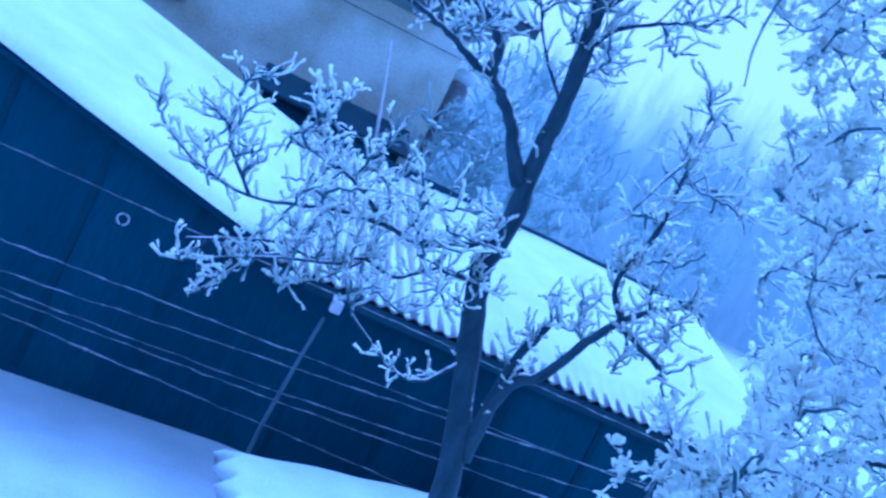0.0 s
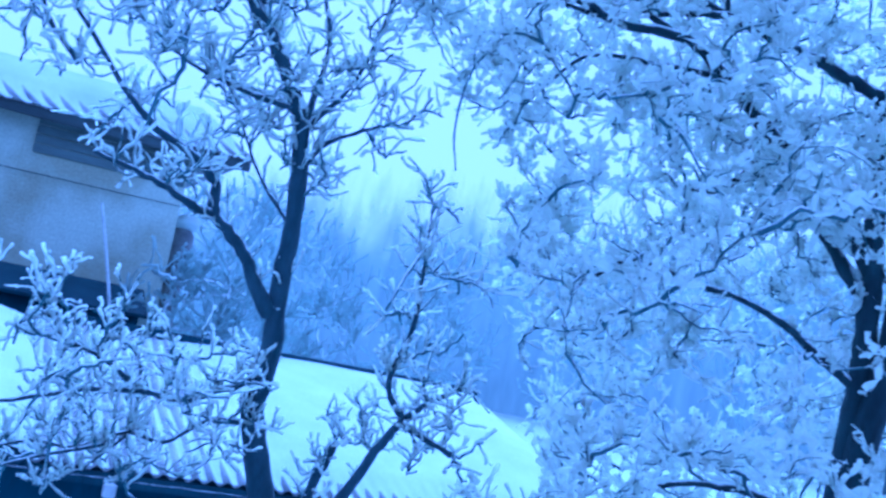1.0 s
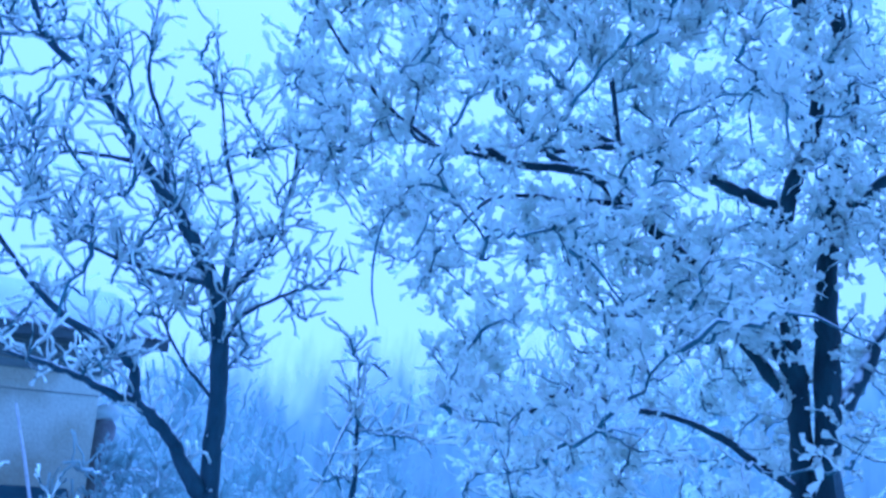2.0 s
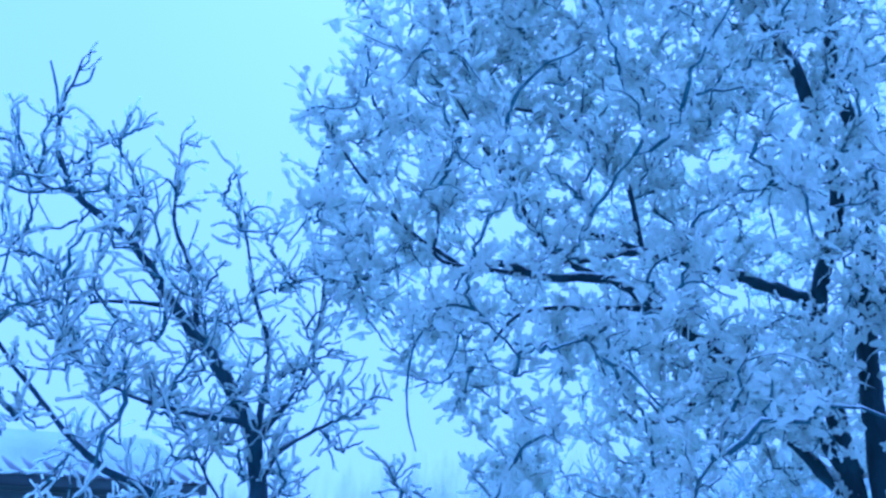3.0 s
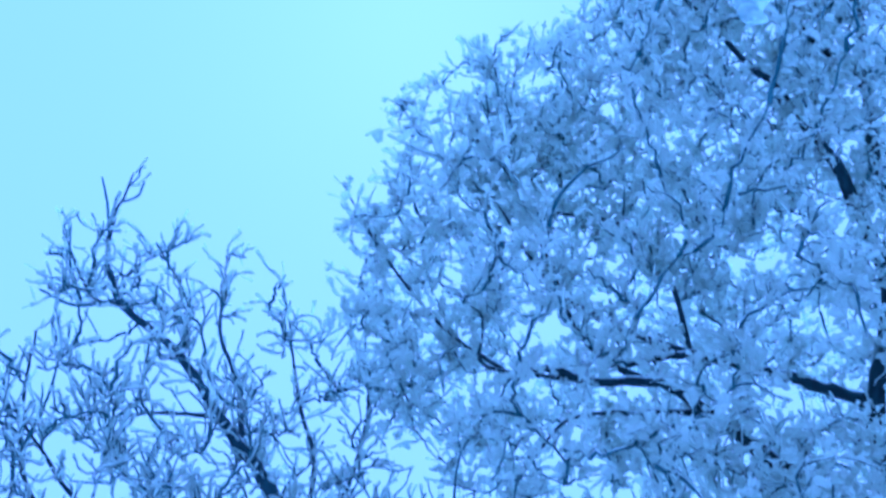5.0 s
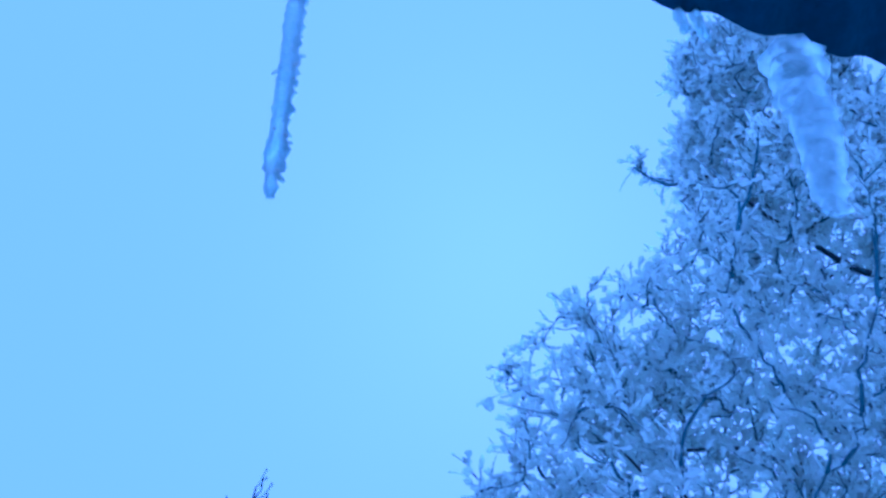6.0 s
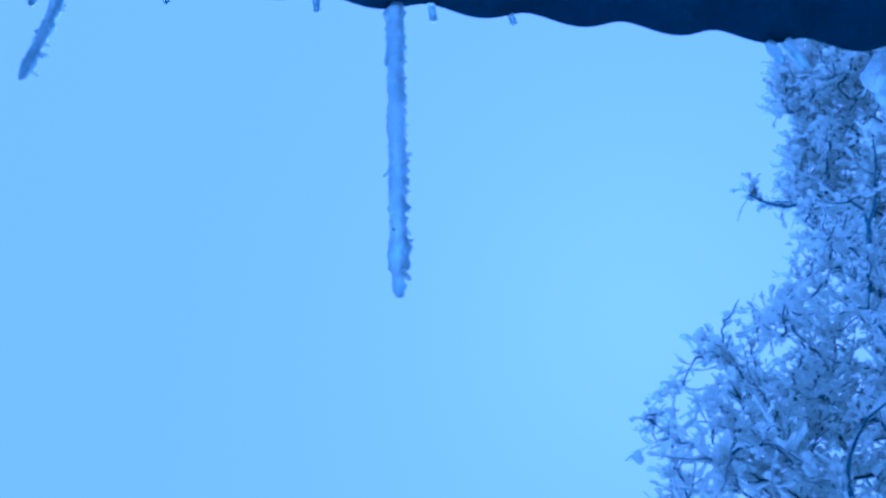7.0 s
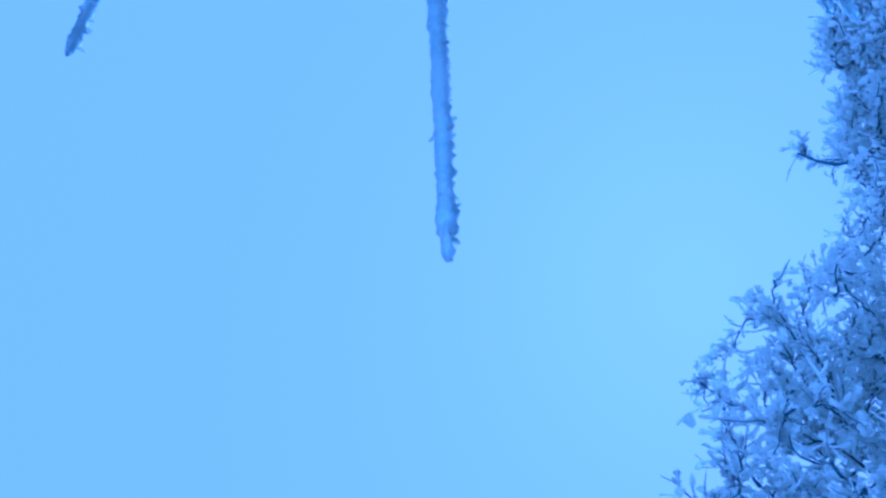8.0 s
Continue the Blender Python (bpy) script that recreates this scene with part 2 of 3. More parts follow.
        # rime sleeves: lumpy, sitting a little above the wood, with gaps
        def sleeve(L, size, keep, puffed=False):
            c, mm, _ = L.shape
            r = size * np.exp(rng.normal(0, lump, (c, mm))) * rng.uniform(0.55, 1.2, (c, 1))
            r = np.clip(r, size * 0.25, size * 2.6)
            r[rng.random((c, mm)) > keep] *= 0.25
            r[:, 0] *= 0.4
            r[:, -1] *= knob
            if puffed:  # round tufts, swollen in the middle
                r = np.clip(r, size * 0.55, size * 2.2) * np.interp(np.linspace(0, 1, mm), (0, 0.5, 1), (0.5, 1.2, 0.9))
            off = L + np.array([0, 0, 1.0]) * (r * 0.45)[:, :, None] + rng.normal(0, size * 0.35, L.shape)
            tip = off[:, -1:] + (off[:, -1:] - off[:, -2:-1]) * 0.15
            return np.concatenate([off, tip], 1), np.concatenate([r, r[:, -1:] * 0.25], 1)
        out_v, out_f, base = [], [], 0
        thin = 0.6 if tufts else 1.0
        for L, size, keep, kk, puffed in ((lines, rime * 0.8 * thin, cover * 0.7, sides, False), (T, rime * thin, cover * thin, 3 if n > 8000 else sides, False),
                                          (S, rime * 0.9, cover, 4 if tufts or sides > 4 else sides, tufts)):
            P, R = sleeve(L, size, keep, puffed)
            v, f = tubes(P - self.base, R, kk)
            out_v.append(v)
            out_f.append(f + base)
            base += len(v)
        tagged(mesh_object("rime", np.vstack(out_v), np.vstack(out_f), self.coat, self.root), "thick white rime on every twig", kind="stuff")
        return self.root

    @staticmethod
    def grow(start, way, ln, m, wander, droop):
        n = len(start)
        P = np.zeros((n, m, 3))
        P[:, 0] = start
        d = way.copy()
        for i in range(1, m):
            d = d + rng.normal(0, wander, (n, 3)) + np.array([0, 0, -droop])
            d /= np.linalg.norm(d, axis=1, keepdims=True)
            P[:, i] = P[:, i - 1] + d * (ln / (m - 1))[:, None]
        return P


def around(points, n, spread, lift=0.0):
    """Points scattered round the limbs' own places."""
    p = np.asarray(points)
    q = p[rng.integers(0, len(p), n)]
    return q + rng.normal(0, 1, (n, 3)) * np.asarray(spread) + np.array([0, 0, lift])


def walnut():
    t = Tree("frosted_walnut_tree", (2.3, 6.62, 0.0), "young dark-barked tree with pruned limbs, white rime on bare twigs", M_PALEBARK)
    L = t.limb
    L([(2.3, 6.62, -0.1), (2.27, 6.63, 0.9), (2.2, 6.64, 1.5), (1.95, 6.72, 2.36), (1.77, 6.77, 2.94), (1.8, 6.76, 3.38), (1.77, 6.77, 3.78), (1.75, 6.73, 4.33), (1.66, 6.7, 4.97)], 0.108, 0.052, "trunk", sides=14, knots=0.06, free=False)
    t.nodes += [np.array(p) for p in ((1.77, 6.77, 3.78), (1.75, 6.73, 4.33), (1.66, 6.7, 4.9))]
    t.dirs += [np.array((0, 0, 1.0))] * 3
    t.rad += [0.06] * 3
    L([(1.66, 6.7, 4.94), (1.4, 6.7, 5.37), (1.05, 6.72, 5.78), (0.74, 6.76, 6.21), (0.28, 6.79, 6.57), (0.15, 6.8, 7.03), (0.24, 6.8, 7.59)], 0.055, 0.008)
    L([(1.74, 6.78, 3.6), (1.47, 6.74, 3.97), (1.2, 6.69, 4.18), (1.04, 6.62, 4.2), (0.75, 6.56, 4.31), (0.38, 6.49, 4.38)], 0.055, 0.014)
    L([(1.2, 6.69, 4.18), (1.17, 6.7, 4.39), (1.0, 6.73, 4.54), (0.65, 6.77, 4.72), (0.26, 6.9, 5.13), (-0.2, 6.8, 5.65)], 0.045, 0.01)
    L([(1.64, 6.7, 5.03), (1.31, 6.67, 5.03), (0.92, 6.54, 5.06), (0.66, 6.47, 5.13)], 0.026, 0.008)
    L([(1.73, 6.78, 4.62), (1.85, 6.65, 4.84), (2.1, 6.36, 5.0)], 0.026, 0.01)
    L([(1.73, 6.78, 4.25), (1.43, 6.75, 4.56), (1.18, 6.7, 4.98)], 0.014, 0.005)
    L([(1.44, 6.7, 5.33), (1.25, 6.79, 5.66), (1.18, 6.9, 6.11), (1.03, 6.92, 6.49), (1.02, 6.93, 7.1)], 0.026, 0.006)
    L([(1.68, 6.68, 4.95), (1.75, 6.78, 5.55), (1.64, 6.91, 6.05), (1.52, 6.93, 6.72)], 0.024, 0.006)
    L([(0.76, 6.76, 6.17), (0.77, 6.86, 6.64), (0.49, 6.88, 7.1)], 0.02, 0.005)
    L([(0.28, 6.79, 6.53), (0.09, 6.8, 6.58), (-0.13, 6.8, 6.97)], 0.018, 0.005)
    L([(1.76, 6.8, 3.12), (1.5, 6.72, 3.06), (1.3, 6.65, 2.97), (0.98, 6.53, 2.99), (0.74, 6.46, 3.13), (0.46, 6.48, 3.22)], 0.036, 0.012)
    L([(1.02, 6.52, 2.99), (0.65, 6.37, 2.96), (0.1, 6.2, 2.82), (-0.29, 6.09, 2.89)], 0.022, 0.007)
    L([(1.75, 6.79, 2.86), (1.45, 6.7, 2.84), (1.2, 6.6, 2.68), (0.95, 6.53, 2.72), (0.66, 6.45, 2.6), (0.36, 6.39, 2.6), (-0.13, 6.2, 2.43)], 0.024, 0.007)
    L([(0.82, 6.45, 2.64), (0.35, 6.29, 2.5), (-0.1, 6.2, 2.3)], 0.016, 0.006)
    L([(1.68, 6.7, 4.9), (1.95, 6.7, 5.3), (2.1, 6.75, 5.8), (2.15, 6.8, 6.2)], 0.022, 0.006)
    L([(0.18, 6.88, 4.95), (-0.1, 6.82, 5.25), (-0.2, 6.8, 5.75), (-0.21, 6.8, 6.25)], 0.02, 0.008)
    L([(-0.15, 6.8, 5.45), (-0.06, 6.8, 5.8), (-0.03, 6.8, 6.2)], 0.014, 0.007, mat=M_TWIG, free=False)
    L([(-0.18, 6.8, 5.6), (-0.32, 6.8, 5.75), (-0.34, 6.8, 6.0)], 0.013, 0.007, mat=M_TWIG, free=False)
    L([(0.15, 6.8, 7.03), (0.1, 6.8, 7.3), (0.03, 6.8, 7.52)], 0.012, 0.007, mat=M_TWIG, free=False)
    L([(0.2, 6.8, 7.35), (0.3, 6.8, 7.42), (0.33, 6.8, 7.55)], 0.01, 0.007, mat=M_TWIG, free=False)
    L([(0.28, 6.79, 6.57), (0.02, 6.8, 6.48), (-0.24, 6.8, 6.56)], 0.014, 0.008, mat=M_TWIG, free=False)
    L([(0.04, 6.8, 6.52), (-0.08, 6.8, 6.8), (-0.12, 6.8, 7.1)], 0.012, 0.007, mat=M_TWIG, free=False)
    L([(0.95, 6.53, 2.7), (0.75, 6.45, 2.5), (0.62, 6.4, 2.42)], 0.012, 0.007)
    L([(-0.02, 6.2, 2.46), (-0.1, 6.15, 2.3), (-0.16, 6.1, 2.34)], 0.01, 0.006)
    L([(0.2, 6.25, 2.42), (0.1, 6.2, 2.2), (0.02, 6.2, 2.1)], 0.01, 0.006)
    L([(0.66, 6.47, 5.13), (0.4, 6.45, 5.35), (0.25, 6.5, 5.8)], 0.011, 0.006)
    L([(1.05, 6.72, 5.78), (0.6, 6.6, 5.72), (0.3, 6.6, 5.65), (0.0, 6.6, 5.95)], 0.018, 0.006)
    L([(0.1, 6.2, 2.82), (-0.15, 6.1, 3.1), (-0.2, 6.1, 3.35)], 0.014, 0.007)
    L([(-0.29, 6.09, 2.89), (-0.5, 6.05, 3.0)], 0.009, 0.006)
    L([(0.46, 6.48, 3.22), (0.35, 6.4, 3.34), (0.3, 6.4, 3.44)], 0.013, 0.008)
    L([(1.95, 6.73, 2.34), (1.69, 6.59, 2.11), (1.45, 6.54, 2.11), (1.06, 6.51, 2.33)], 0.02, 0.008)
    L([(2.2, 6.64, 1.8), (2.2, 6.54, 2.45), (2.26, 6.41, 2.84)], 0.036, 0.03, knots=0.05)
    L([(2.23, 6.64, 1.7), (2.23, 6.53, 2.29), (2.38, 6.37, 2.53), (2.5, 6.22, 2.89), (2.61, 6.06, 3.15), (2.83, 5.85, 3.39)], 0.05, 0.016, knots=0.05)
    L([(2.57, 6.08, 3.12), (2.45, 6.13, 3.32), (2.53, 6.1, 3.72), (2.52, 6.1, 4.09), (2.5, 6.11, 4.48)], 0.026, 0.006)
    L([(2.58, 6.08, 3.09), (2.85, 5.84, 2.96)], 0.03, 0.02)
    nodes = np.array(t.nodes)
    low, high = nodes[(nodes[:, 2] < 3.5) & (nodes[:, 0] < 1.7)], nodes[(nodes[:, 2] > 4.6) & (nodes[:, 0] < 2.2)]
    right = nodes[nodes[:, 0] > 2.3]
    aims = np.vstack([around(low, 150, (0.2, 0.3, 0.16), 0.06), around(high, 290, (0.26, 0.34, 0.2), -0.04), around(right, 70, (0.16, 0.2, 0.16), 0.08), around([(2.26, 6.41, 2.84)], 16, (0.12, 0.12, 0.14), 0.05),
                      rng.uniform((0.1, 6.1, 2.45), (1.75, 6.9, 3.3), (60, 3))])
    aims = aims[~((aims[:, 2] < 2.75) & (aims[:, 0] < 0.08))]
    aims = aims[(aims[:, 2] < 7.15) & ~((aims[:, 2] < 2.38) & (aims[:, 0] > 0.4) & (aims[:, 0] < 2.2))]
    t.branches(aims, r_base=0.017, r_tip=0.008, wobble=0.075, lift=0.05, far=1.0)
    return t.finish(per=4, twig=(0.12, 0.36), small=1, rime=0.0098, lump=0.25, up=0.75, cover=0.95, bare=0.0068, limbs=0.25, single=500, wander=0.24, rs=0.55, low=(3.7, 0.68), knob=1.3, tip=0.8)


def great_tree():
    t = Tree("great_frosted_tree", (5.15, 4.8, 0.0), "tall dark-trunked tree, wide crown thick with white rime")
    L = t.limb
    L([(5.1, 4.8, -0.1), (5.12, 4.78, 1.5), (5.13, 4.76, 3.28), (5.2, 4.69, 4.03), (5.21, 4.67, 4.73), (5.22, 4.66, 5.27), (5.26, 4.62, 5.86), (5.36, 4.51, 6.68), (5.3, 4.6, 7.6), (5.37, 4.5, 9.0), (5.3, 4.6, 10.6)], 0.115, 0.03, "trunk", sides=14, knots=0.05)
    L([(5.1, 4.88, 1.6), (5.12, 4.85, 3.27), (5.13, 4.83, 3.94), (5.09, 4.81, 4.43), (5.0, 4.83, 5.5), (5.01, 4.74, 5.92), (5.14, 4.61, 6.58), (4.95, 4.66, 7.59)], 0.088, 0.045, "trunk", sides=12, knots=0.05)
    L([(5.02, 4.81, 5.76), (4.73, 4.88, 5.84), (4.38, 4.94, 5.92), (4.16, 4.99, 5.95), (3.76, 5.05, 6.02), (3.32, 5.12, 5.9)], 0.055, 0.015)
    L([(5.12, 4.81, 4.6), (4.75, 4.87, 5.0), (4.21, 5.08, 5.45), (3.94, 5.17, 5.68), (3.64, 5.26, 5.87), (3.24, 5.4, 5.88), (2.91, 5.48, 5.95), (2.72, 5.46, 5.85)], 0.062, 0.016)
    L([(3.94, 5.17, 5.68), (3.55, 5.32, 5.68), (3.09, 5.49, 5.63), (2.76, 5.55, 5.25)], 0.026, 0.008)
    L([(3.64, 5.26, 5.87), (3.42, 5.41, 6.01), (3.23, 5.53, 6.27), (3.09, 5.6, 6.75), (2.9, 5.7, 7.5)], 0.03, 0.008)
    L([(3.24, 5.4, 5.88), (2.59, 5.63, 5.97), (2.56, 5.65, 6.21)], 0.02, 0.008)
    L([(5.09, 4.81, 4.4), (4.83, 5.07, 4.88), (4.46, 5.26, 5.25), (4.19, 5.35, 5.01), (3.92, 5.43, 4.96)], 0.05, 0.012)
    L([(5.1, 4.85, 3.9), (4.46, 5.0, 4.24), (3.93, 5.18, 4.34), (3.53, 5.22, 4.39), (3.27, 5.27, 4.21), (3.08, 5.26, 3.99)], 0.03, 0.01)
    L([(4.95, 4.66, 7.55), (4.71, 4.77, 8.11), (4.55, 4.78, 8.3), (4.31, 4.87, 8.32), (4.0, 5.0, 8.23)], 0.045, 0.014)
    L([(3.9, 5.2, 6.0), (3.85, 5.3, 6.7), (3.6, 5.45, 7.15), (3.19, 5.66, 7.28)], 0.02, 0.012)
    L([(4.16, 5.12, 6.01), (3.53, 5.46, 6.33), (3.1, 5.71, 6.75), (2.79, 5.87, 7.41)], 0.03, 0.008)
    L([(2.75, 5.6, 5.92), (2.37, 5.84, 6.29), (2.0, 5.97, 6.79), (1.72, 6.06, 7.31)], 0.018, 0.005)
    L([(4.55, 4.8, 8.3), (4.2, 5.0, 9.0), (3.9, 5.2, 9.8)], 0.026, 0.008)
    L([(5.36, 4.55, 8.2), (4.9, 4.9, 9.3), (4.6, 5.0, 10.4)], 0.035, 0.008)
    L([(5.15, 4.85, 2.9), (4.7, 5.2, 3.1), (4.2, 5.5, 3.0), (3.8, 5.6, 2.7)], 0.04, 0.01)
    L([(5.2, 4.7, 5.6), (5.7, 4.2, 6.2), (6.3, 3.8, 6.6)], 0.06, 0.015)
    L([(5.25, 4.6, 4.4), (5.8, 4.6, 5.2), (6.5, 4.9, 5.8)], 0.06, 0.015)
    L([(3.85, 5.6, 2.72), (3.35, 5.42, 2.55), (2.95, 5.25, 2.6), (2.7, 5.1, 2.78)], 0.014, 0.006)
    L([(2.6, 5.62, 5.7), (2.42, 5.72, 5.38), (2.38, 5.73, 5.0), (2.43, 5.7, 4.72)], 0.009, 0.005, mat=M_TWIG, free=False)
    L([(4.0, 5.2, 9.8), (3.6, 5.2, 9.6), (3.4, 5.2, 9.62), (3.23, 5.2, 9.77)], 0.02, 0.008, mat=M_TWIG, free=False)
    # crown points: a lumpy body round the trunk, fuller to the open side
    aims = []
    zs = np.array([2.2, 3.0, 3.8, 5.0, 7.2, 7.8, 8.5, 9.2, 10.2, 11.6])
    rs = np.array([2.4, 2.6, 2.7, 2.9, 3.4, 2.6, 1.75, 1.15, 1.05, 0.4])
    while len(aims) < 2200:
        z = rng.uniform(2.2, 11.6)
        a = rng.uniform(0, 2 * math.pi)
        r = np.interp(z, zs, rs) * rng.uniform(0.05, 1) ** 0.42 * (0.9 + 0.3 * noise.noise((math.cos(a) * 2.2, math.sin(a) * 2.2, z * 1.1)))
        x, y = 4.55 + r * math.cos(a), 5.0 + r * math.sin(a)
        if y < 2.9 or x > 6.8 or (x < 2.6 and y < 4.0):
            continue
        side = math.degrees(math.atan2(x, y))
        if side < np.interp(z, (2.6, 3.4, 4.5, 5.1, 5.4, 6.2), (32, 29, 26, 24, 21, 14)) or (side > 49.5 and z < 4.3 and rng.random() < 0.9):
            continue
        if x > 1.45 * y and rng.random() < 0.7:
            continue
        if math.hypot(x, y) < 6.3 and rng.random() < 0.5:  # thinned on the house side
            continue
        if z < 5.2 and y < 4.75 and rng.random() < 0.55 and abs(math.degrees(math.atan2(x, y)) - 48) < 3.5:
            continue
        aims.append((x, y, z))
    for _ in range(45):
        d = rng.normal(0, 1, 3)
        d *= rng.uniform(0.3, 1) / np.linalg.norm(d)
        aims.append((2.5 + 1.0 * d[0], 5.8 + 0.8 * d[1], 6.4 + 1.15 * d[2]))
    for _ in range(160):  # a rounded dome beside the top
        d = rng.normal(0, 1, 3)
        d *= rng.uniform(0.05, 1) ** 0.4 / np.linalg.norm(d)
        aims.append((2.95 + 1.0 * d[0], 5.9 + 0.75 * d[1], 7.9 + 1.1 * d[2]))
    for _ in range(75):  # rime before the upper trunks
        aims.append((4.95 + rng.normal(0, 0.22), 4.35 + rng.normal(0, 0.22), rng.uniform(5.0, 9.6)))
    aims += [tuple(np.array((3.05, 5.25, 2.5)) + rng.normal(0, 1, 3) * np.array((0.22, 0.2, 0.14))) for _ in range(26)]
    for n_, c_, r_ in ((5, (3.60, 5.20, 9.60), 0.12), (4, (3.23, 5.20, 9.77), 0.12), (16, (2.1, 6.0, 7.0), 0.42), (7, (2.5, 5.75, 5.4), 0.3), (22, (3.6, 5.4, 6.6), 0.8), (14, (4.3, 5.0, 5.2), 0.6), (42, (4.9, 4.9, 7.7), 1.0), (28, (5.3, 4.5, 6.2), 0.8), (20, (5.0, 4.7, 9.2), 0.9),
                       (18, (4.2, 4.65, 5.2), 0.6), (14, (3.75, 4.9, 5.6), 0.5), (34, (4.2, 5.1, 6.8), 0.6), (20, (4.5, 4.8, 7.7), 0.6), (16, (4.5, 4.7, 5.0), 0.5), (14, (3.7, 5.4, 7.3), 0.5)):
        aims += [tuple(np.array(c_) + rng.normal(0, 0.55 * r_, 3)) for _ in range(n_)]
    t.branches(np.array(aims), r_base=0.014, r_tip=0.0045, wobble=0.06, far=1.7)
    return t.finish(per=7, twig=(0.1, 0.32), small=3, rime=0.0185, lump=0.3, up=0.4, cover=0.95, bare=0.0055, limbs=0.3, wander=0.3, rs=1.0, sides=3, rings=(5, 3), knob=1.1, tufts=True, stub=(0.16, 0.34))


def far_trees():
    spots = [(2.85, 16.6, 3.9), (3.9, 17.2, 3.7), (5.0, 26, 6.6), (6.8, 30, 6.8), (8.2, 27, 5.2), (11.5, 28, 5.2), (14, 31, 7.0), (19, 30, 8.5), (26, 29, 9.0), (10.0, 36, 6.2)]
    for x, y, h in spots:
        t = Tree("distant_tree", (x, y, 0), "distant rimed tree beyond the roofs, mist painted into its pale colours", M_FARBARK, M_FARBARK, M_FARRIME)
        t.root["group"] = "distant trees"
        lean = rng.normal(0, 0.3)
        t.limb([(x, y, -0.1), (x + lean * 0.3, y, h * 0.3), (x + lean, y, h * 0.7)], 0.16, 0.05, "trunk", sides=8)
        h *= 1.07
        aims = np.stack([x + rng.normal(0, 0.15 * h, 60), y + rng.normal(0, 0.12 * h, 60), rng.uniform(h * 0.22, h, 60)], 1)
        t.branches(aims, r_base=0.03, r_tip=0.01, lift=-0.1, far=4.0)
        t.finish(per=4, twig=(0.07 * h, 0.16 * h), small=1, rime=0.024, lump=0.3, up=1.1, cover=1.0, bare=0.008, limbs=0.2, sides=3, single=0)


# ---- the yard ----
def sheet(name, nx, ny, fn, mat, parent=None, smooth=True):
    """A grid surface: fn(u, v) gives arrays of x, y, z."""
    u, v = np.meshgrid(np.linspace(0, 1, nx), np.linspace(0, 1, ny), indexing="ij")
    P = np.stack(fn(u, v), -1).reshape(-1, 3)
    i = np.arange(nx - 1)[:, None] * ny + np.arange(ny - 1)[None, :]
    F = np.stack([i, i + ny, i + ny + 1, i + 1], -1).reshape(-1, 4)
    return mesh_object(name, P, F, mat, parent, smooth)


def solid(ob, thick, offset=-1.0):
    m = ob.modifiers.new("thickness", "SOLIDIFY")
    m.thickness, m.offset = thick, offset
    return ob


def waves(x, y, s, amp):
    return amp * (np.sin(x * s) * np.cos(y * s * 0.7 + 1.0) + 0.5 * np.sin(x * s * 2.3 + y * s * 1.9))


def ground_fn(u, v):
    x = np.sign(u - 0.5) * (np.abs(u - 0.5) * 2) ** 3 * 900
    y = 6 + np.sign(v - 0.5) * (np.abs(v - 0.5) * 2) ** 3 * 900
    near = np.exp(-(x ** 2 + (y - 7) ** 2) / 200)
    dip = 0.13 * np.clip((0.9 - x) / 2, 0, 1.4) * np.exp(-((y - 9.7) / 2.2) ** 2) * np.exp(-(x / 9) ** 2)
    return x, y, near * waves(x, y, 1.3, 0.03) * (y < 8.5) - dip


tagged(sheet("ground", 161, 161, ground_fn, M_SNOW), "yard ground under smooth fresh snow", "ground", kind="structure")

EAVE_Y, EAVE_Z, RIDGE_Y, RIDGE_Z = 9.5, 1.97, 14.0, 3.02
PITCH = 0.15


def roof_z(y):
    return EAVE_Z + (RIDGE_Z - EAVE_Z) * (y - EAVE_Y) / (RIDGE_Y - EAVE_Y)


